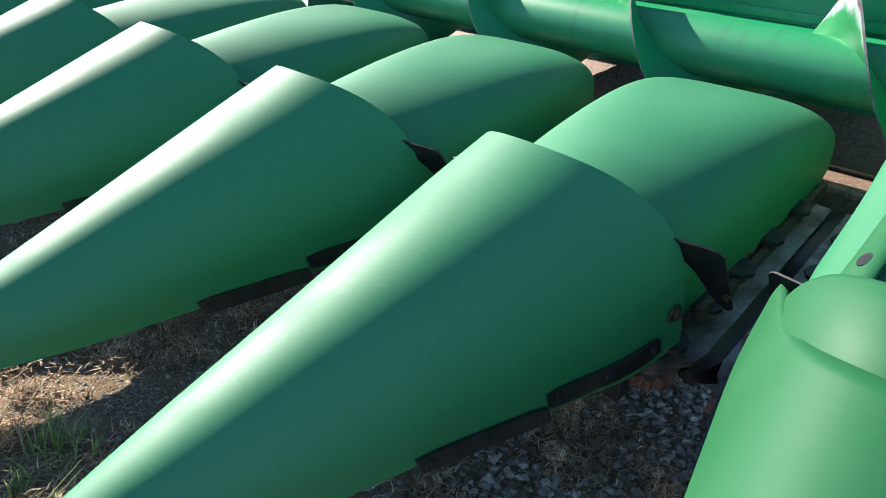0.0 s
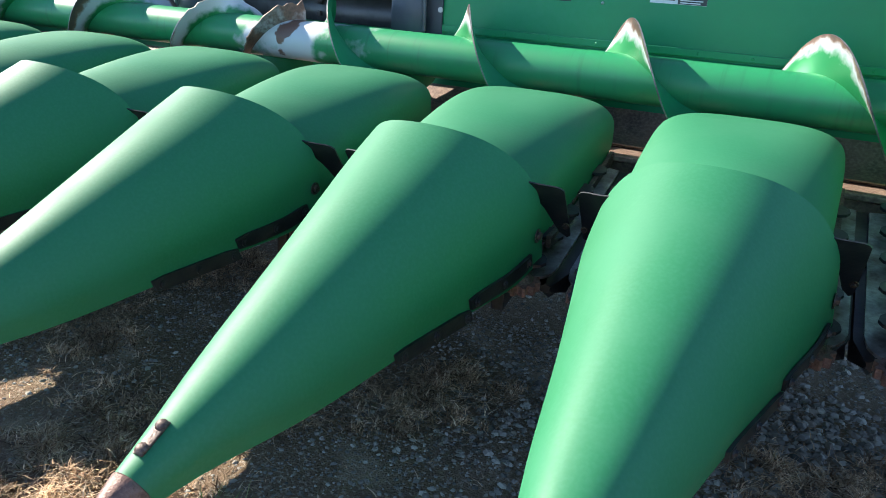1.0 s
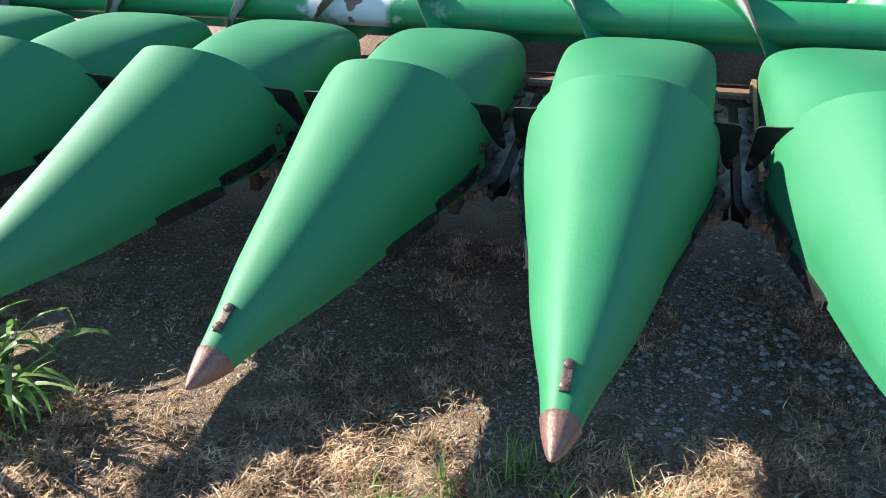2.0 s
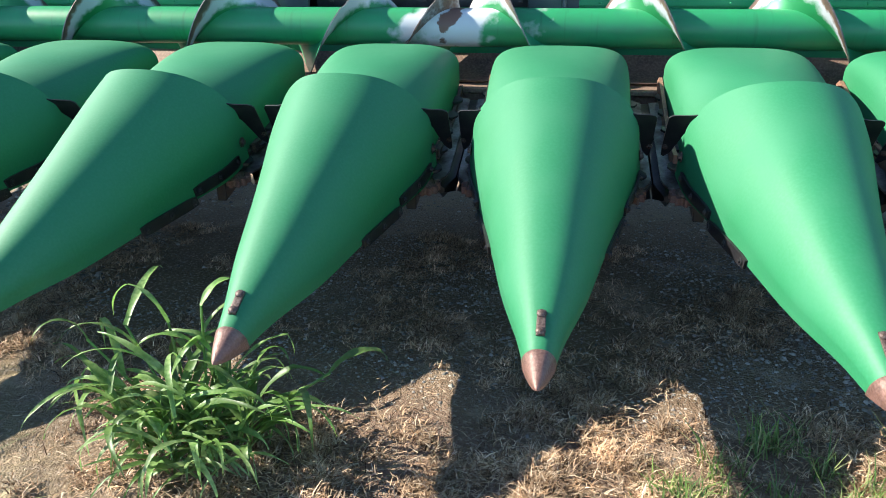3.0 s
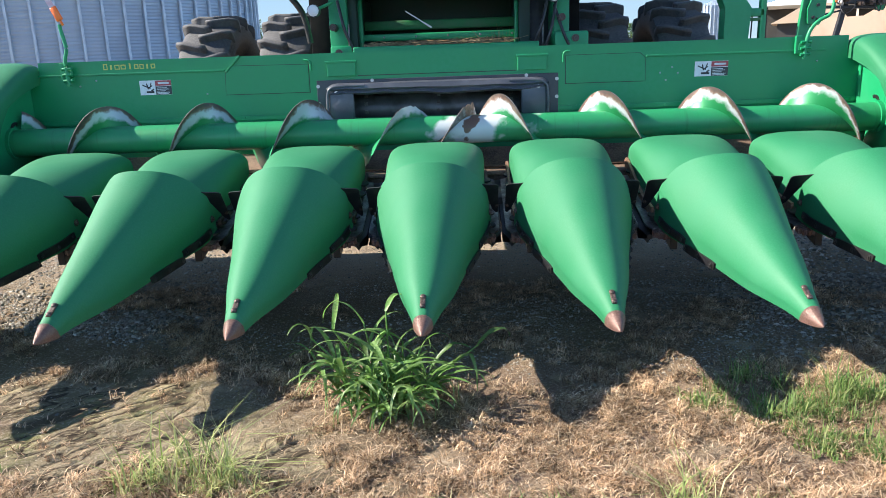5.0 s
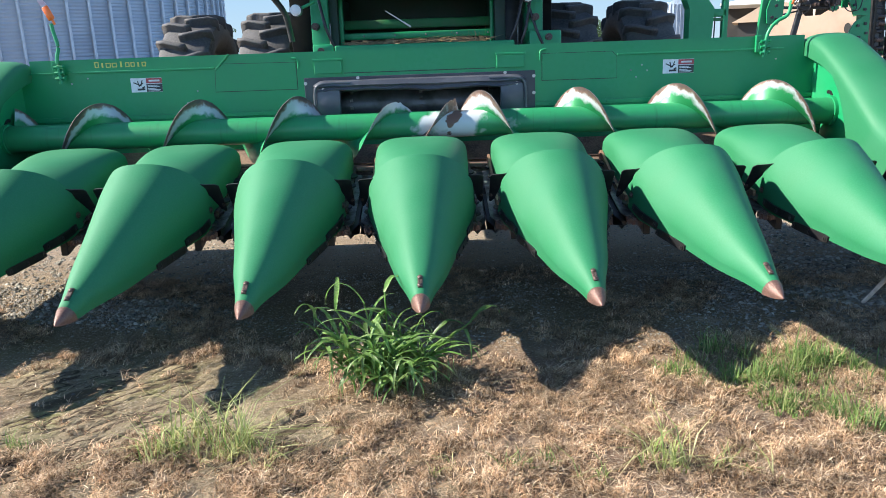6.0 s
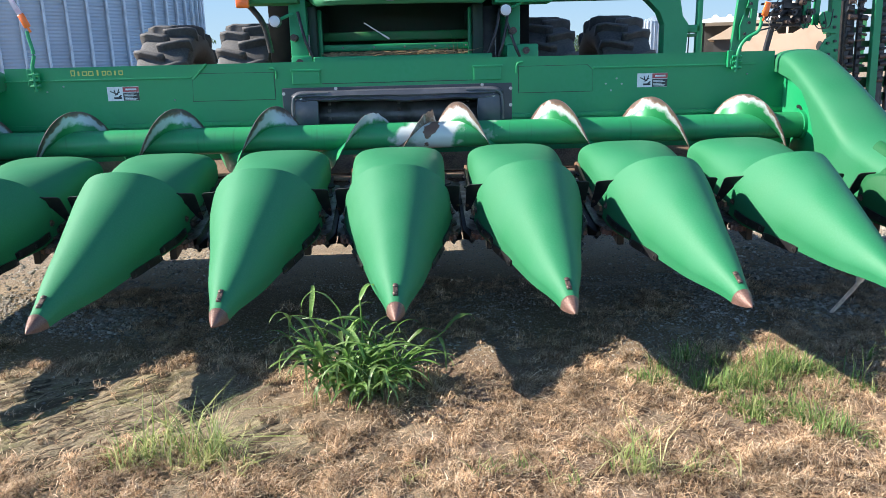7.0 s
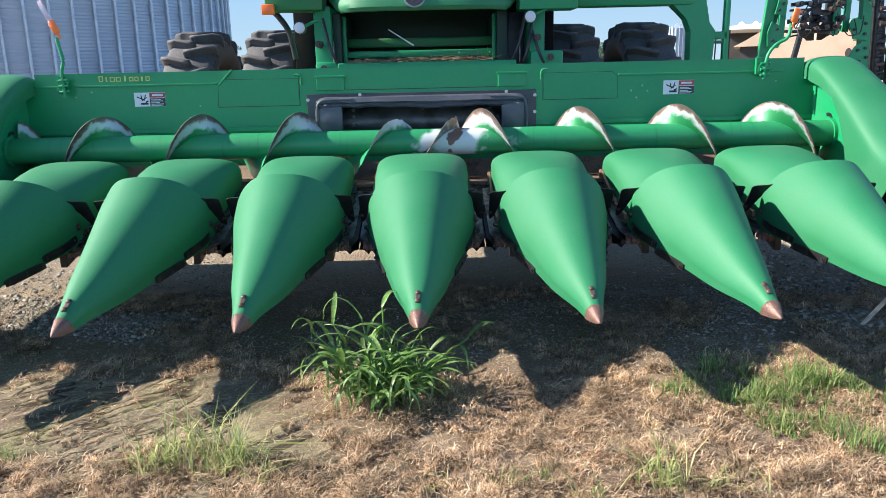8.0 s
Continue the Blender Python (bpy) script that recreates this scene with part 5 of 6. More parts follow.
def shed():
    s = thing("machine_shed", "white roofed open machine shed in the distance", "shed", (31.5, 62, 0))
    s.rotation_euler.z = radians(-22)
    bm = bmesh.new()
    extrude_profile(bm, [(-6.6, 4.42), (-6.6, 4.62), (-5.1, 4.84), (7, 4.9), (7, 4.42)], "y", 0, 12)
    part("roof", bm, WHITE, s, "white sheet roof")
    for k in range(6):
        bm = bmesh.new()
        extrude_profile(bm, [(0.0, 0.0), (0.7, 0.0), (0.45, 0.28), (0.25, 0.28)], "y", 0.4, 1.0)
        o = part("roof_vent", bm, WHITE, s)
        o.location = (-5.4 + 1.15 * k, 0, 4.80)
    bm = bmesh.new()
    box(bm, -6.3, 6.8, 8, 8.3, 0, 4.43)
    box(bm, -6.5, -5.9, 0.6, 1.0, 0, 4.43)
    part("back_wall", bm, SHEDDARK, s)
    for x in (-6.2, -1.8, 2.6, 6.6):
        bm = bmesh.new()
        box(bm, x - 0.15, x + 0.15, 0.1, 0.5, 0, 4.43)
        part("post", bm, DARKPAINT, s)
    return s


shed()


def tarp_pile():
    s = thing("covered_pile", "tan tarp covered pile with a dark open side", "covered pile", (14.53, 34, 0))
    s.rotation_euler.z = radians(-23)
    bm = bmesh.new()
    extrude_profile(bm, [(0, 2.29), (0.6, 2.60), (1.3, 3.03), (1.75, 3.2), (2.7, 3.05), (3.3, 2.29)], "y", 0, 6)
    part("tarp", bm, TAN, s, "tan tarp roof")
    bm = bmesh.new()
    box(bm, 0.3, 3.1, 0.3, 5.6, 0, 2.292)
    part("core", bm, SHEDDARK, s, "dark shaded side under the tarp")
    return s


tarp_pile()


def trailer():
    s = thing("tan_trailer", "tan grain trailer parked beyond the implement", "trailer", (11.35, 19, 0))
    s.rotation_euler.z = radians(-28)
    tan = material("tan_paint", (0.55, 0.38, 0.27), 0.5, spots=(0.48, 0.32, 0.22), patch=1.5)
    bm = bmesh.new()
    extrude_profile(bm, [(-1.52, 1.5), (-1.50, 2.02), (-1.42, 2.06), (-0.15, 2.09), (0.1, 2.25), (0.5, 2.36), (0.72, 2.34), (0.85, 2.15), (0.85, 1.35), (-1.4, 1.35)], "y", 0, 2.4)
    bmesh.ops.bevel(bm, geom=[e for e in bm.edges if abs(e.verts[0].co.y - e.verts[1].co.y) < 0.01], offset=0.05, segments=2, affect="EDGES")
    part("tank", bm, tan, s, "", 30)
    bm = bmesh.new()
    rod(bm, (0.57, -0.03, 1.70), (0.57, 0.0, 1.70), 0.085, 20)
    bmesh.ops.scale(bm, vec=(1, 1, 1.7), space=Matrix.Translation((-0.57, 0, -1.70)), verts=bm.verts[:])
    part("hatch", bm, SHEDDARK, s, "dark oval hatch", 40)
    for x in (-0.8, 0.4):
        bm = bmesh.new()
        rod(bm, (x, 0.1, 0.55), (x, 0.5, 0.55), 0.55, 28)
        part("wheel", bm, RUBBER, s, "black trailer wheel", 40)
    bm = bmesh.new()
    box(bm, -1.2, 0.8, 0.4, 2.0, 1.0, 1.36)
    part("chassis", bm, SHEDDARK, s)
    # seed box on top
    bm = bmesh.new()
    box(bm, -0.5, -0.15, 0.3, 1.6, 2.5, 3.0, 0.06)
    box(bm, -0.36, -0.30, 0.8, 0.9, 2.05, 2.52)
    part("hopper", bm, material("cream_plastic", (0.66, 0.58, 0.46), 0.5, spots=(0.58, 0.5, 0.4), patch=3), s, "cream plastic hopper", 40)
    return s


trailer()


def implement():
    """Folded row-crop implement: green frame, arms, and dark springs, discs and hoses."""
    s = thing("folded_implement", "green folded field implement with dark springs", "implement", (0, 0, 0))
    Y = 5.6

    def bar(name, mat, a, b, w, d=0.05, label=""):
        """A flat bar standing in the x-z plane, w wide and d deep."""
        a, b = Vector(a), Vector(b)
        bm = bmesh.new()
        box(bm, -w / 2, w / 2, -d / 2, d / 2, -(b - a).length / 2, (b - a).length / 2, 0.006,
            Matrix.Translation((a + b) / 2) @ Matrix.Rotation(math.atan2(b.x - a.x, b.z - a.z), 4, "Y"))
        return part(name, bm, mat, s, label)

    def plate(outline, y, pins):
        bm = bmesh.new()
        extrude_profile(bm, outline, "y", y, y + 0.02)
        p = part("link_plate", bm, PAINT, s)
        for x, z in pins:
            bm = bmesh.new()
            rod(bm, (x, y - 0.02, z), (x, y, z), 0.016, 12)
            part("pin", bm, BLACK, p, "", 40)
    # leaning arms and posts
    bar("green_arm", PAINT, (3.70, Y, 0.95), (3.87, Y, 2.7), 0.105)
    bar("green_arm", PAINT, (3.93, Y - 0.02, 1.72), (3.965, Y - 0.02, 2.7), 0.07)
    bar("green_arm", PAINT, (3.84, Y + 0.1, 1.5), (4.02, Y + 0.1, 2.7), 0.06)
    bar("green_arm", PAINT, (4.535, Y, 1.75), (4.57, Y, 2.7), 0.075)
    bar("green_post", PAINT, (4.93, Y, 0.0), (4.84, Y, 2.8), 0.105, 0.09)
    bar("green_post", PAINT, (4.68, Y + 0.04, 1.78), (4.70, Y + 0.04, 2.8), 0.06)
    plate([(3.78, 1.64), (3.90, 1.62), (3.95, 1.72), (3.90, 1.86), (3.81, 1.90), (3.77, 1.78)], Y - 0.07, ((3.83, 1.70), (3.87, 1.82), (3.88, 1.68)))
    plate([(3.84, 1.98), (3.95, 1.96), (3.97, 2.10), (3.88, 2.16)], Y - 0.07, ((3.88, 2.02), (3.92, 2.09)))
    plate([(4.66, 1.86), (4.72, 1.70), (4.88, 1.68), (4.90, 1.84), (4.86, 1.90), (4.70, 1.92)], Y - 0.08, ((4.72, 1.80), (4.84, 1.75), (4.84, 1.86)))
    plate([(4.68, 1.44), (4.80, 1.40), (4.90, 1.46), (4.91, 1.62), (4.82, 1.67), (4.75, 1.62), (4.70, 1.53)], Y - 0.08, ((4.86, 1.60), (4.88, 1.50), (4.80, 1.46), (4.78, 1.58)))
    for z in (2.16, 1.92, 1.72):
        bar("tool_bar", DARKPAINT, (4.95, Y + 0.3, z), (6.4, Y + 0.3, z + 0.03), 0.06, 0.1)
    # dark frame between the arms
    bar("dark_bar", BLACK, (4.19, Y + 0.2, 1.42), (4.31, Y + 0.2, 2.0), 0.055)
    bar("dark_bar", BLACK, (4.36, Y + 0.1, 1.86), (4.40, Y + 0.1, 2.7), 0.10)
    bar("dark_bar", BLACK, (4.60, Y + 0.2, 1.80), (4.62, Y + 0.2, 2.7), 0.16)
    for x0, x1, z0, z1, w in ((4.02, 4.50, 1.90, 1.94, 0.05), (4.05, 4.55, 2.08, 2.12, 0.04), (3.98, 4.60, 1.80, 1.78, 0.03), (4.28, 4.60, 2.0, 1.98, 0.06), (3.95, 4.35, 1.72, 1.80, 0.016), (4.1, 4.5, 2.24, 2.2, 0.05), (4.2, 4.62, 1.845, 1.83, 0.045), (4.04, 4.36, 2.02, 2.03, 0.025), (4.3, 4.62, 1.92, 1.88, 0.035), (4.08, 4.3, 1.85, 2.06, 0.02), (4.40, 4.58, 1.84, 2.1, 0.025)):
        bar("dark_link", BLACK, (x0, Y + 0.02, z0), (x1, Y + 0.02, z1), w, 0.04)
    rnd = random.Random(8)
    for x, z, r in ((4.14, 1.99, 0.025), (4.36, 1.92, 0.035), (4.50, 1.84, 0.045), (4.24, 2.08, 0.03), (4.46, 2.02, 0.03), (4.16, 1.86, 0.022), (4.56, 1.92, 0.035), (4.30, 1.82, 0.022), (4.10, 2.08, 0.03), (4.40, 1.83, 0.03), (4.54, 2.08, 0.04), (4.20, 1.94, 0.022)):
        bm = bmesh.new()
        rod(bm, (x, Y - 0.12, z), (x, Y - 0.02, z), r, 14)
        rod(bm, (x, Y - 0.15, z), (x, Y - 0.12, z), r * 0.45, 10)
        part("hub", bm, DARKIRON if rnd.random() < 0.5 else BLACK, s, "dark hub", 40)
    # stacks of dark discs and springs beside the heavy post
    bar("green_post", PAINT, (5.36, Y - 0.05, 0.9), (5.30, Y - 0.05, 2.8), 0.085, 0.07)
    for z, w in ((1.56, 0.07), (1.40, 0.10), (1.27, 0.06), (1.12, 0.12), (0.95, 0.10)):
        bar("tool_bar", DARKPAINT, (4.95, Y + 0.25, z), (6.4, Y + 0.25, z + 0.02), w, 0.1)
    for x, z0, z1, w in ((5.12, 0.8, 2.7, 0.11), (5.20, 1.3, 2.0, 0.05), (5.48, 0.8, 2.7, 0.08), (5.58, 0.8, 1.9, 0.06), (5.70, 0.8, 2.7, 0.10)):
        bar("dark_bar", BLACK, (x, Y + 0.15, z0), (x - 0.05, Y + 0.15, z1), w)
    for x in (5.06, 5.20, 5.46):
        bar("dark_shank", BLACK, (x, Y, 0.7), (x - 0.05, Y, 2.7), 0.05)
        for k in range(13):
            z = 1.16 + 0.085 * k + 0.02 * rnd.random()
            bm = bmesh.new()
            dx = rnd.uniform(-0.02, 0.02) - 0.025 * (z - 0.7)
            rod(bm, (x + dx - 0.040, Y - 0.06, z), (x + dx + rnd.uniform(0.02, 0.055), Y - 0.06, z + rnd.uniform(-0.015, 0.015)), rnd.choice((0.022, 0.030, 0.014)), 10)
            part("disc", bm, rnd.choice((BLACK, DARKIRON, BLACK, BLACK)), s, "dark disc", 40)
    for k in range(14):
        x0 = 4.02 + 0.08 * k + rnd.uniform(-0.03, 0.03)
        z = rnd.uniform(1.75, 2.3)
        bm = bmesh.new()
        pipe(bm, smooth_pts([(x0, Y - 0.1, z), (x0 + 0.03, Y - 0.16, z - rnd.uniform(0.05, 0.12)), (x0 + rnd.uniform(0.06, 0.14), Y - 0.14, z - rnd.uniform(0.02, 0.1)), (x0 + rnd.uniform(0.08, 0.2), Y - 0.1, z + 0.12)]), 0.006, 6)
        part("hose", bm, BLACK, s, "thin black hose", 60)
    return s


implement()


def sky_backdrop():
    """Hazy blue sky low over the horizon, far behind everything."""
    m = bpy.data.materials.new("sky_haze")
    m.use_nodes = True
    n, l = m.node_tree.nodes, m.node_tree.links
    n.remove(n["Principled BSDF"])
    tc, sep, rng, mx, em = (n.new("ShaderNode" + k) for k in ("TexCoord", "SeparateXYZ", "MapRange", "Mix", "Emission"))
    l.new(tc.outputs["Object"], sep.inputs[0])
    l.new(sep.outputs[2], rng.inputs[0])
    rng.inputs[1].default_value, rng.inputs[2].default_value = 0.0, 90.0
    mx.data_type = "RGBA"
    mx.inputs[6].default_value, mx.inputs[7].default_value = (0.165, 0.220, 0.256, 1), (0.112, 0.186, 0.266, 1)
    l.new(rng.outputs[0], mx.inputs[0])
    l.new(mx.outputs[2], em.inputs[0])
    l.new(em.outputs[0], n["Material Output"].inputs[0])
    me = bpy.data.meshes.new("backdrop")
    me.from_pydata([(-880, 850, -5), (880, 850, -5), (880, 850, 130), (-880, 850, 130)], [], [(0, 1, 2, 3)])
    me.materials.append(m)
    tagged(new("backdrop", me), "hazy pale blue sky above the horizon", "sky", kind="structure")


sky_backdrop()


def far_tree(x, y, h, seed):
    s = thing("tree", "distant green broadleaf tree", "tree", (x, y, 0), "distant trees")
    rnd = random.Random(seed)
    bm = bmesh.new()
    rod(bm, (0, 0, 0), (0, 0, h * 0.5), 0.25, 8, 0.15)
    for k in range(5):
        a = k * 1.3
        rod(bm, (0, 0, h * 0.4), (math.cos(a) * h * 0.22, math.sin(a) * h * 0.22, h * 0.7), 0.1, 6, 0.03)
    part("trunk", bm, material("bark", (0.08, 0.06, 0.045), 0.9), s)
    verts, faces = [], []
    for k in range(5000):
        while True:
            p = Vector((rnd.uniform(-1, 1), rnd.uniform(-1, 1), rnd.uniform(-1, 1)))
            if 0.3 < p.length < 0.75 + 0.35 * noise.noise(p * 2.3 + Vector((seed, 0, 0))):
                break
        c = Vector((p.x * h * 0.42, p.y * h * 0.42, h * 0.62 + p.z * h * 0.4))
        q = Euler([rnd.uniform(0, 6) for _ in range(3)]).to_matrix()
        r = h * 0.016
        i = len(verts)
        verts += [c + q @ Vector(v) for v in ((-r, 0, 0), (0, -r * 0.5, 0), (r, 0, 0), (0, r * 0.5, 0))]
        faces.append((i, i + 1, i + 2, i + 3))
    me = bpy.data.meshes.new("crown")
    me.from_pydata(verts, [], faces)
    me.materials.append(LEAF_FAR)
    o = new("crown", me)
    o.parent = s
    return s


LEAF_FAR = material("far_foliage", (0.06, 0.12, 0.035), 0.8, spots=(0.09, 0.15, 0.05), patch=0.5)
for i, (x, y, h) in enumerate(((-27, 95, 7.0), (-22, 100, 6.2), (-34, 90, 6.5), (40, 150, 8), (48, 160, 9), (34, 155, 7))):
    far_tree(x, y, h, i)


# ---- gravel, straw and grass ----
def island_material(name, cols, rough=0.9, translucent=0.0, clump=0.0):
    """A ramp of colours chosen per loose piece; clump: size of patches that are darker or paler as a whole."""
    m = bpy.data.materials.new(name)
    m.use_nodes = True
    n, l = m.node_tree.nodes, m.node_tree.links
    b = n["Principled BSDF"]
    b.inputs["Roughness"].default_value, b.inputs["Specular IOR Level"].default_value = rough, 0.25
    g = n.new("ShaderNodeNewGeometry")
    r = n.new("ShaderNodeValToRGB")
    e = r.color_ramp.elements
    e[0].color, e[1].color = (*cols[0], 1), (*cols[-1], 1)
    for k, c in enumerate(cols[1:-1]):
        x = e.new((k + 1) / (len(cols) - 1))
        x.color = (*c, 1)
    l.new(g.outputs["Random Per Island"], r.inputs[0])
    out = r.outputs[0]
    if clump:
        tc = n.new("ShaderNodeTexCoord")
        t = n.new("ShaderNodeTexNoise")
        t.inputs["Scale"].default_value, t.inputs["Detail"].default_value = clump, 3
        l.new(tc.outputs["Object"], t.inputs["Vector"])
        k = n.new("ShaderNodeMapRange")
        k.inputs[1].default_value, k.inputs[2].default_value = 0.35, 0.68
        k.inputs[3].default_value, k.inputs[4].default_value = 0.45, 1.22
        l.new(t.outputs[0], k.inputs[0])
        h = n.new("ShaderNodeHueSaturation")
        l.new(k.outputs[0], h.inputs["Value"])
        l.new(out, h.inputs["Color"])
        out = h.outputs[0]
    l.new(out, b.inputs["Base Color"])
    if translucent:
        tr = n.new("ShaderNodeBsdfTranslucent")
        l.new(out, tr.inputs[0])
        mx = n.new("ShaderNodeMixShader")
        mx.inputs[0].default_value = translucent
        l.new(b.outputs[0], mx.inputs[1])
        l.new(tr.outputs[0], mx.inputs[2])
        l.new(mx.outputs[0], n["Material Output"].inputs[0])
    return m


GRAVEL_M = island_material("gravel", [(0.18, 0.160, 0.132), (0.27, 0.245, 0.205), (0.10, 0.094, 0.08), (0.44, 0.41, 0.345), (0.21, 0.17, 0.125)])
DRY_M = island_material("dry_grass", [(0.46, 0.285, 0.162), (0.73, 0.515, 0.322), (0.10, 0.056, 0.032), (0.93, 0.74, 0.52), (0.52, 0.33, 0.188), (0.14, 0.080, 0.044), (0.79, 0.575, 0.368)], 0.8, 0.2, 9.0)
GREEN_M = island_material("green_grass", [(0.10, 0.20, 0.05), (0.22, 0.31, 0.085), (0.05, 0.125, 0.035), (0.40, 0.40, 0.18), (0.14, 0.25, 0.06), (0.30, 0.34, 0.12)], 0.6, 0.3)

PALE_M = island_material("pale_grass", [(0.20, 0.29, 0.07), (0.46, 0.46, 0.19), (0.11, 0.20, 0.05), (0.62, 0.56, 0.30), (0.28, 0.36, 0.10), (0.52, 0.50, 0.24)], 0.6, 0.3)


def nz(x, y, f, s):
    return noise.noise(Vector((x * f, y * f, s)))


def mesh_stuff(name, verts, faces, mat, label, category):
    me = bpy.data.meshes.new(name)
    me.from_pydata(verts, [], faces)
    me.materials.append(mat)
    return tagged(new(name, me), label, category, kind="stuff")


def gravel():
    rnd = random.Random(11)
    base = [(1, 0, 0), (0.3, 0.95, 0), (-0.8, 0.6, 0), (-0.8, -0.6, 0), (0.3, -0.95, 0), (0.45, 0.3, 0.6), (-0.4, 0.35, 0.55), (-0.1, -0.5, 0.6)]
    tri = [(0, 1, 5), (1, 6, 5), (1, 2, 6), (2, 3, 6), (3, 7, 6), (3, 4, 7), (4, 0, 7), (0, 5, 7), (5, 6, 7)]
    verts, faces = [], []
    count = 0
    while count < 72000:
        x, y = rnd.uniform(-3.4, 4.2), rnd.uniform(0.1, 4.2)
        if rnd.random() > 0.45:
            y = rnd.uniform(0.5, 2.0)
        coarse = min(max((x - 1.5) / 0.8, 0), 1)
        rubble = min(max((-0.9 - x) / 0.5, 0), 1) * min(max((y - 0.9) / 0.3, 0), 1)
        dens = 0.22 + 1.0 * nz(x, y, 1.6, 5) + 0.16 * x + 0.30 * (y - 0.9) + 0.5 * coarse * (y > 0.6) + 0.9 * rubble
        if rnd.random() > min(max(dens, 0.04), 1):
            continue
        r = min(0.0022 + rnd.expovariate(1 / (0.0025 + 0.0034 * coarse + 0.0022 * rubble)), 0.011 + 0.011 * max(coarse, rubble))
        a = rnd.uniform(0, 6.28)
        c, s_ = math.cos(a), math.sin(a)
        z0 = ground_z(x, y) - r * 0.15
        k = len(verts)
        fl = rnd.uniform(0.7, 1.3)
        for u, v, w in base:
            j = rnd.uniform(0.8, 1.2) * r
            verts.append((x + (u * c - v * s_ * fl) * j, y + (u * s_ + v * c * fl) * j, z0 + w * j * 1.1))
        faces += [(k + p, k + q, k + t) for p, q, t in tri]
        count += 1
    mesh_stuff("gravel", verts, faces, GRAVEL_M, "loose grey gravel stones lying on the soil", "gravel")


def blade(verts, faces, x, y, z, L, w, a, bend, rise):
    """One grass blade: a strip of three sections, bent along a."""
    ca, sa = math.cos(a), math.sin(a)
    k = len(verts)
    px, py = -sa * w, ca * w
    for t, ww in ((0.0, 1.0), (0.5, 0.8)):
        h = L * (rise * t)
        o = L * bend * t * t
        verts.append((x + ca * o + px * ww, y + sa * o + py * ww, z + h))
        verts.append((x + ca * o - px * ww, y + sa * o - py * ww, z + h))
    o = L * bend
    verts.append((x + ca * o, y + sa * o, z + L * rise * (1 - 0.35 * bend)))
    faces += [(k, k + 1, k + 3, k + 2), (k + 2, k + 3, k + 4)]


def dry_density(x, y):
    """How thickly dead grass covers the soil."""
    front = 1 - min(max((y - 0.27 - 0.06 * min(1, max(0, x - 0.3)) - 0.3 * nz(x, y, 1.1, 6)) / 0.45, 0), 1)
    left = min(max((x + 0.40 + 0.9 * y + 0.5 * nz(x, y, 1.5, 2)) / 0.4, 0), 1)        # bare trampled soil on one side
    d = 0.9 * math.exp(-((x - 2.42) / 0.16) ** 2 - ((y - 1.57) / 0.12) ** 2) + front * (0.05 + 0.95 * left) + 1.0 * (1 - front) * max(0, 0.16 + 2.6 * nz(x, y, 1.9, 12))
    if y < -0.25:
        d = max(d, min(1, (-0.25 - y) * 4 + 0.2))
    trodden = math.exp(-((x - 0.46) / 0.26) ** 2 - ((y - 0.60) / 0.32) ** 2)      # flat earth beside the weed
    return d * (0.35 + 1.2 * max(0, 0.45 + nz(x, y, 2.6, 4))) * (1 - 0.93 * trodden)


def mound(x, y):
    """Matted clumps: above 0 a cushion, below 0 a gap."""
    return nz(x, y, 7.0, 9) + 0.6 * nz(x, y, 15.0, 17) + 0.35 * nz(x, y, 2.5, 3)


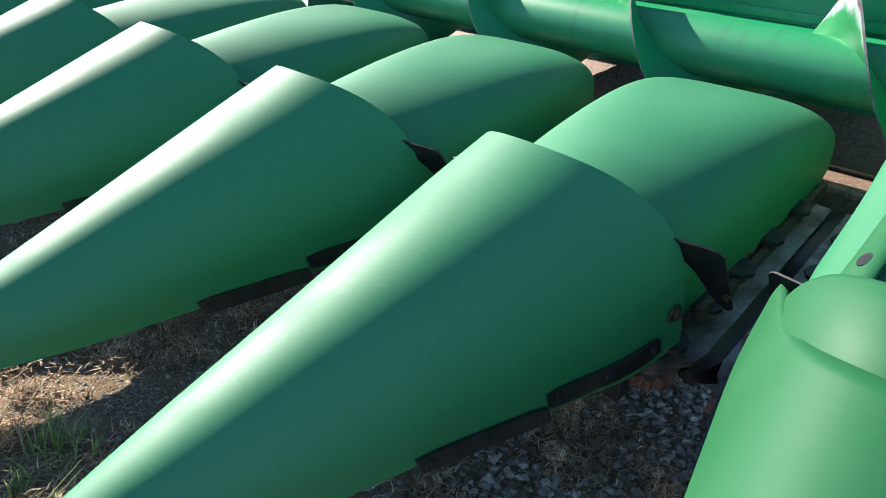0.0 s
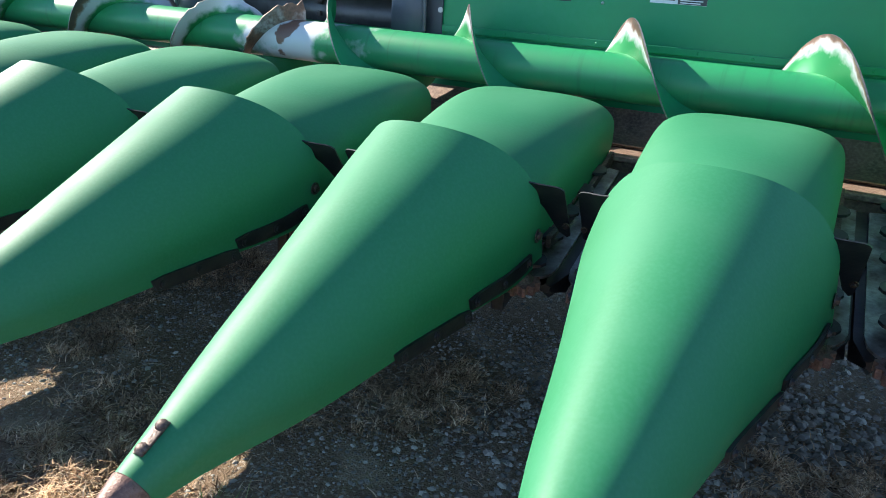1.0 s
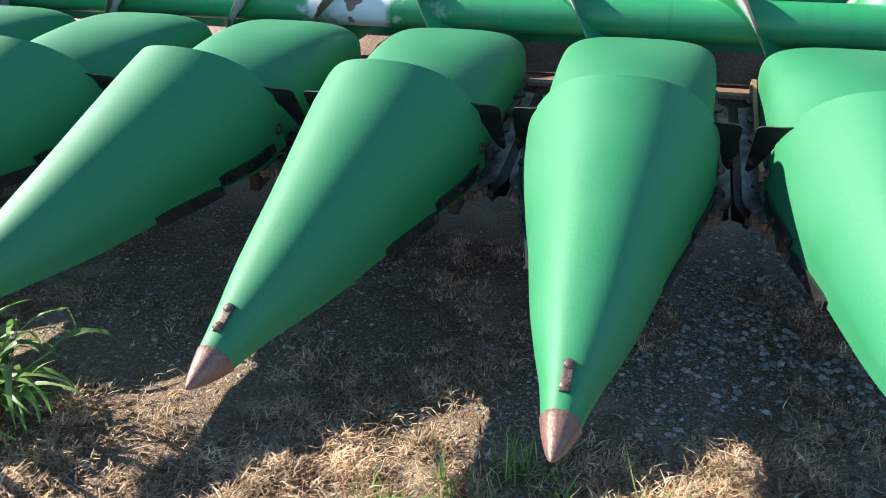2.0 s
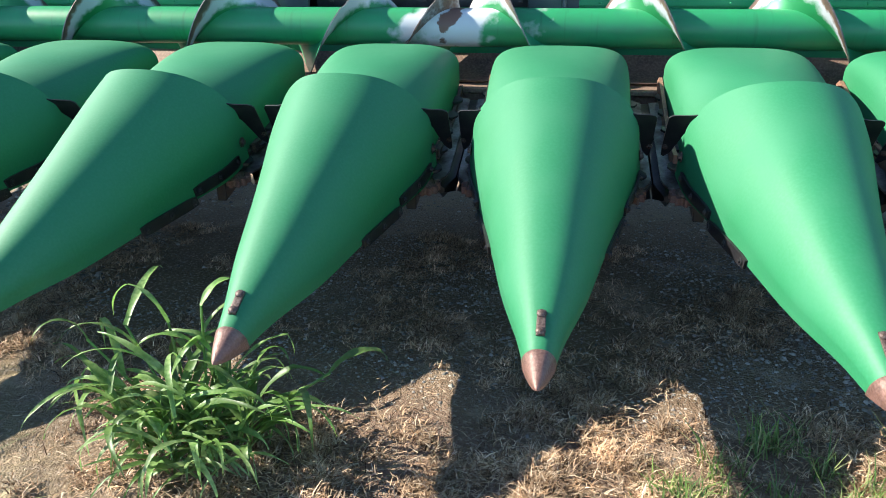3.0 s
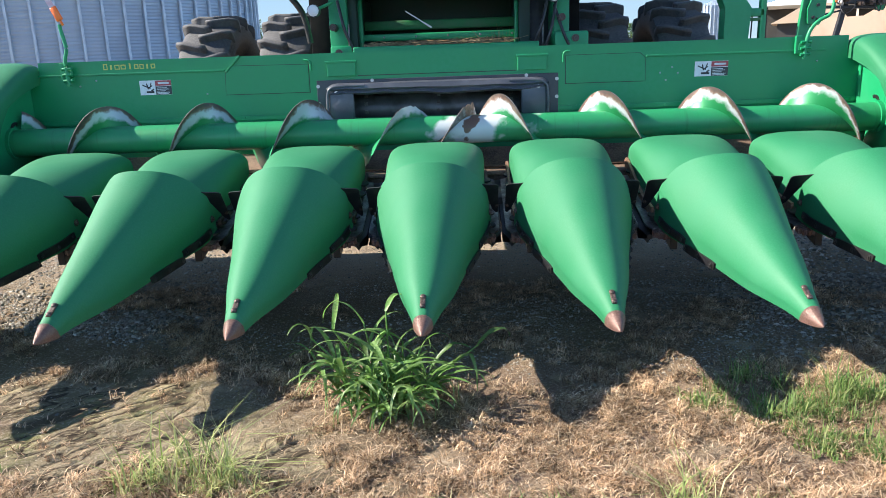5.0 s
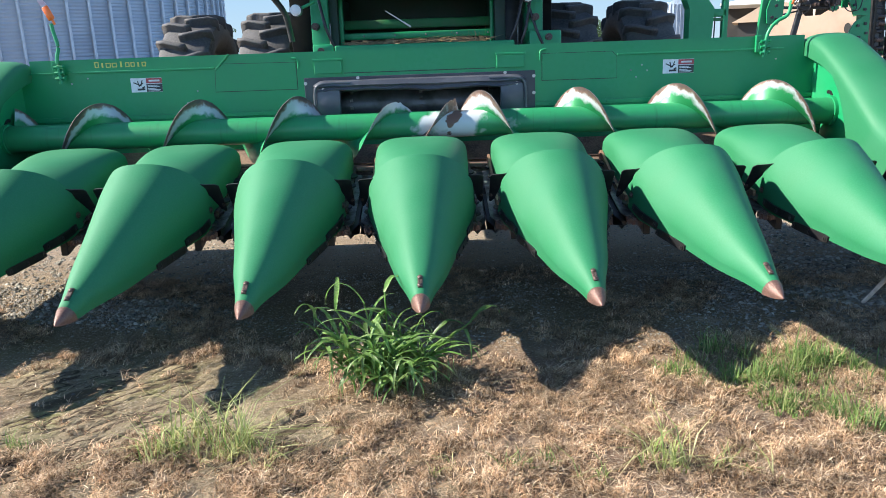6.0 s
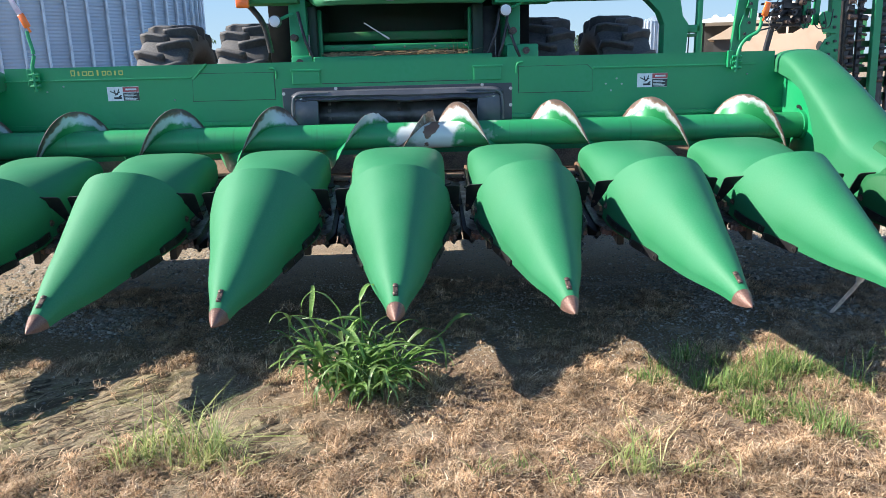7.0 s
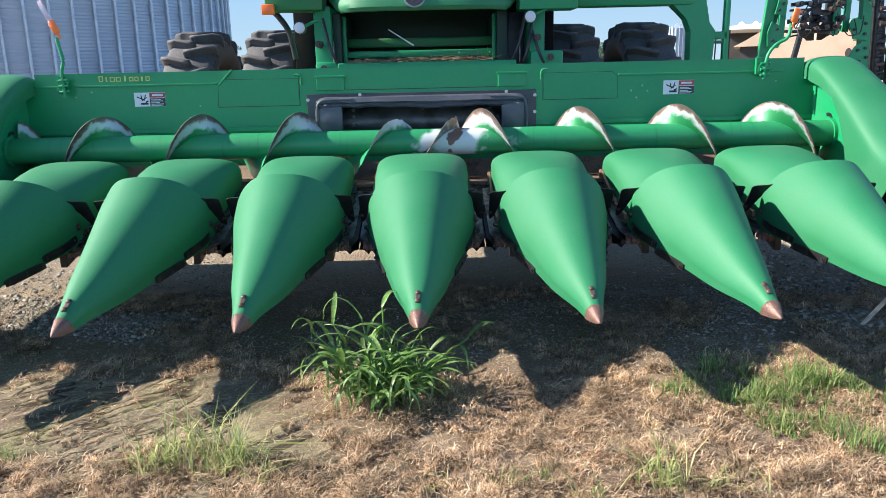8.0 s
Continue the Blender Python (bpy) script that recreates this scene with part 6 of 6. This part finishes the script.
def dry_grass():
    rnd = random.Random(21)
    verts, faces = [], []
    # tufts, combed one way and arched over
    n = 0
    while n < 19000:
        x, y = rnd.uniform(-2.7, 3.2), rnd.uniform(-1.25, 2.0)
        if rnd.random() > dry_density(x, y):
            continue
        m = mound(x, y)
        if rnd.random() > 0.46 + 1.6 * m:
            continue
        n += 1
        size = rnd.uniform(0.65, 1.15) * (1 + 0.55 * max(-0.6, min(m, 0.9))) * (0.75 if y > 0.7 else 1)
        z = ground_z(x, y) + 0.022 * max(0, m)
        lie = 4.0 * nz(x, y, 4.5, 14) + rnd.gauss(0, 1.0)
        for _ in range(rnd.randint(9, 18)):
            a = rnd.gauss(lie, 1.5)
            up = rnd.random()
            blade(verts, faces, x + rnd.gauss(0, 0.010), y + rnd.gauss(0, 0.010), z + rnd.uniform(-0.006, 0.006), size * rnd.uniform(0.026, 0.066), rnd.uniform(0.0013, 0.0026), a, 0.45 + 0.5 * (1 - up), 0.10 + 0.60 * up)
    # thinner, shorter growth farther out
    n = 0
    while n < 13000:
        x, y = rnd.gauss(0.4, 2.9), rnd.gauss(-1.5, 1.3)
        inner = -2.6 < x < 3.1 and -1.2 < y
        if inner or y > 1.0 + 0.3 * nz(x, y, 2, 7) or rnd.random() > 0.55 + 1.1 * mound(x, y):
            continue
        n += 1
        lie = rnd.uniform(0, 6.28)
        for _ in range(8):
            up = rnd.random()
            blade(verts, faces, x + rnd.gauss(0, 0.02), y + rnd.gauss(0, 0.02), ground_z(x, y) + rnd.uniform(-0.004, 0.010), rnd.uniform(0.04, 0.10), rnd.uniform(0.002, 0.004), rnd.gauss(lie, 1.2), 0.45 + 0.6 * (1 - up), 0.06 + 0.5 * up * up)
    # loose straw
    n = 0
    while n < 52000:
        x, y = rnd.uniform(-2.7, 3.2), rnd.uniform(-1.25, 1.8)
        if rnd.random() > dry_density(x, y) + 0.04:
            continue
        n += 1
        blade(verts, faces, x, y, ground_z(x, y) + 0.03 * max(0, mound(x, y)) + rnd.uniform(0.004, 0.036), rnd.uniform(0.018, 0.062), rnd.uniform(0.0011, 0.0022), rnd.uniform(0, 6.28), 1.0, rnd.uniform(-0.15, 0.45))
    # longer arched dead blades standing out of the mat
    n = 0
    while n < 11000:
        x, y = rnd.uniform(-2.7, 3.2), rnd.uniform(-1.25, 0.9)
        m = mound(x, y)
        if rnd.random() > dry_density(x, y) * (0.5 + 1.2 * m):
            continue
        n += 1
        lie = 4.0 * nz(x, y, 4.0, 24)
        blade(verts, faces, x, y, ground_z(x, y) + 0.02 * max(0, m), rnd.uniform(0.04, 0.09), rnd.uniform(0.0012, 0.0024), rnd.gauss(lie, 1.1), rnd.uniform(0.6, 1.0), rnd.uniform(0.25, 0.65))
    mesh_stuff("dry_grass", verts, faces, DRY_M, "short dead tan grass and straw litter", "dry grass")


def grass_tufts(name, patches, seed, tall, mat, label):
    """patches: middle, spread, number of tufts, blade length."""
    rnd = random.Random(seed)
    verts, faces = [], []
    for cx, cy, sx, sy, num, L0 in patches:
        for _ in range(num):
            tx, ty = rnd.gauss(cx, sx), rnd.gauss(cy, sy)
            tl = L0 * rnd.uniform(0.6, 1.3)
            for _ in range(rnd.randint(4, 9) if tall else rnd.randint(6, 15)):
                x, y = rnd.gauss(tx, 0.012), rnd.gauss(ty, 0.012)
                blade(verts, faces, x, y, ground_z(x, y) - 0.002, tl * rnd.uniform(0.5, 1.2), rnd.uniform(0.0016, 0.0034), rnd.uniform(0, 6.28), rnd.uniform(0.15, 1.1) if tall else rnd.uniform(0.05, 0.85), rnd.uniform(0.40, 0.95))
    mesh_stuff(name, verts, faces, mat, label, "grass")


def green_grass():
    grass_tufts("green_grass", ((1.13, 0.19, 0.05, 0.03, 22, 0.11), (1.26, 0.14, 0.05, 0.04, 9, 0.10), (1.38, 0.30, 0.08, 0.05, 7, 0.16), (1.45, 0.45, 0.05, 0.04, 8, 0.15), (1.38, 0.05, 0.06, 0.05, 26, 0.11),
                                (1.50, 0.10, 0.07, 0.05, 36, 0.12), (1.62, 0.15, 0.07, 0.05, 36, 0.15), (1.80, 0.24, 0.07, 0.05, 32, 0.17), (1.91, 0.17, 0.06, 0.05, 20, 0.16), (1.48, -0.12, 0.06, 0.05, 30, 0.09),
                                (1.62, -0.17, 0.08, 0.06, 42, 0.09), (1.71, -0.30, 0.06, 0.06, 20, 0.13), (1.70, 0.02, 0.10, 0.06, 14, 0.10), (2.06, 0.10, 0.08, 0.07, 10, 0.14), (2.40, 0.20, 0.15, 0.10, 12, 0.12),
                                (0.36, -0.56, 0.05, 0.03, 9, 0.12), (-1.66, -0.22, 0.08, 0.05, 4, 0.10)), 31, False, GREEN_M, "tufts of short fresh green grass")
    grass_tufts("tall_grass", ((0.81, -0.55, 0.035, 0.03, 4, 0.26), (0.93, -0.54, 0.04, 0.04, 8, 0.24), (1.05, -0.66, 0.05, 0.04, 5, 0.16), (0.62, -0.62, 0.05, 0.04, 3, 0.18), (0.07, -0.54, 0.03, 0.03, 2, 0.16),
                               (-1.0, -0.36, 0.04, 0.03, 8, 0.22), (-0.89, -0.22, 0.06, 0.04, 9, 0.34), (-0.72, -0.30, 0.05, 0.04, 8, 0.38), (-0.82, -0.36, 0.10, 0.05, 18, 0.20), (-0.68, -0.38, 0.05, 0.03, 8, 0.17)),
                47, True, PALE_M, "tall thin yellow-green grass blades in open tufts")


LEAF = material("weed_leaf", (0.158, 0.285, 0.068), 0.44, spots=(0.31, 0.42, 0.17), patch=7, grain=(0.09, 0.200, 0.042), bump=0.1, bump_scale=120, vary=0.4, translucent=0.45)


def weed():
    s = thing("weed_clump", "tall green broad-bladed grass weed growing from bare soil", "weed", (-0.150, 0.19, 0))
    rnd = random.Random(8)

    def leaf(p, a, L, el, w, droop, twist):
        """A long pointed blade that rises, arches over and hangs."""
        bm = bmesh.new()
        rings = []
        n = 14
        kink, fold = rnd.uniform(0.35, 0.7), (rnd.uniform(0.5, 1.3) if rnd.random() < 0.35 else 0)
        for i in range(n + 1):
            t = i / n
            e = max(el - droop * t ** 1.5 - (fold if t > kink else 0), -1.52)
            h = a + twist * t * t
            d = Vector((math.cos(h) * math.cos(e), math.sin(h) * math.cos(e), math.sin(e)))
            roll = twist * 0.7 * t
            flat_side = Vector((-math.sin(h), math.cos(h), 0))
            up = d.cross(flat_side).normalized()
            side = flat_side * math.cos(roll) + up * math.sin(roll)
            up = d.cross(side).normalized()
            ww = w * (0.55 + 1.5 * t) if t < 0.3 else w * (1 - ((t - 0.3) / 0.7) ** 1.25) + 0.0004
            wav = 0.14 * w * math.sin(t * 19 + a * 7)
            if p.z < 0.008 and i > 1:
                p.z = 0.008
            rings.append([bm.verts.new(p - side * ww + up * (0.38 * ww + wav)), bm.verts.new(p), bm.verts.new(p + side * ww + up * (0.38 * ww - wav))])
            p = p + d * (L / n)
        loft(bm, rings)
        part("leaf", bm, LEAF, s, "", 80)

    def culm(foot, a, tilt, h, leaves):
        """A jointed stem with leaves in two ranks, the top one the longest."""
        top = Vector((math.cos(a) * math.sin(tilt), math.sin(a) * math.sin(tilt), math.cos(tilt))) * h
        bend = Vector((0, 0, 0.06 * h))
        bm = bmesh.new()
        pipe(bm, smooth_pts([foot - Vector((0, 0, 0.005)), foot + top * 0.5 + bend, foot + top], 4), 0.0036, 6)
        part("stalk", bm, LEAF, s, "", 60)
        b = rnd.uniform(0, 6.28)
        for j in range(leaves):
            t = 0.28 + 0.72 * j / max(1, leaves - 1)
            b += math.pi + rnd.gauss(0, 0.5)
            out = Vector((math.cos(a) * math.sin(tilt) * 1.3 + 0.75 * math.cos(b), math.sin(a) * math.sin(tilt) * 1.3 + 0.75 * math.sin(b), 0))
            leaf(foot + top * t + bend * (1 - abs(2 * t - 1)), math.atan2(out.y, out.x), rnd.uniform(0.16, 0.31), radians(rnd.uniform(35, 78)), rnd.uniform(0.0075, 0.0135), rnd.uniform(1.2, 2.8), rnd.uniform(-0.9, 0.9))

    for k in range(28):
        a = 2 * math.pi * k / 28 + rnd.uniform(-0.25, 0.25)
        tilt = rnd.uniform(0.15, 1.0)
        culm(Vector((rnd.gauss(-0.01, 0.080), rnd.gauss(-0.02, 0.06), 0)), a, tilt, rnd.uniform(0.09, 0.27), rnd.randint(3, 5))
    # the tallest shoots
    for a, tilt, h in ((3.05, 0.66, 0.40), (2.75, 0.52, 0.38), (3.4, 0.62, 0.28), (0.05, 0.80, 0.40), (1.7, 0.16, 0.40), (2.4, 0.24, 0.36), (0.8, 0.45, 0.26), (4.2, 0.7, 0.26), (5.2, 0.75, 0.26)):
        culm(Vector((0.05 * math.cos(a), 0.04 * math.sin(a), 0)), a, tilt, h, 3)
    # low leaves hanging over in front
    for k in range(34):
        a = rnd.uniform(2.6, 6.9)
        leaf(Vector((rnd.gauss(0.02, 0.10), rnd.gauss(-0.06, 0.06), rnd.uniform(0.03, 0.20))), a, rnd.uniform(0.18, 0.32), radians(rnd.uniform(30, 75)), rnd.uniform(0.007, 0.013), rnd.uniform(1.8, 3.2), rnd.uniform(-0.8, 0.8))
    s.scale = (1.10, 1.05, 1.06)
    return s


gravel()
dry_grass()
green_grass()
weed()

bm = bmesh.new()
pipe(bm, smooth_pts([(2.476, 1.034, 0.005), (2.47, 0.92, 0.12), (2.455, 0.77, 0.27), (2.43, 0.66, 0.40)]), 0.011, 8)
rod(bm, (2.452, 0.76, 0.285), (2.440, 0.71, 0.345), 0.02, 10)
tagged(part("prop_stick", bm, material("pale_stick", (0.74, 0.60, 0.50), 0.8, spots=(0.55, 0.43, 0.35), patch=20), None, "", 50), "pale weathered stick leaning up to a snout's underside", "stick")
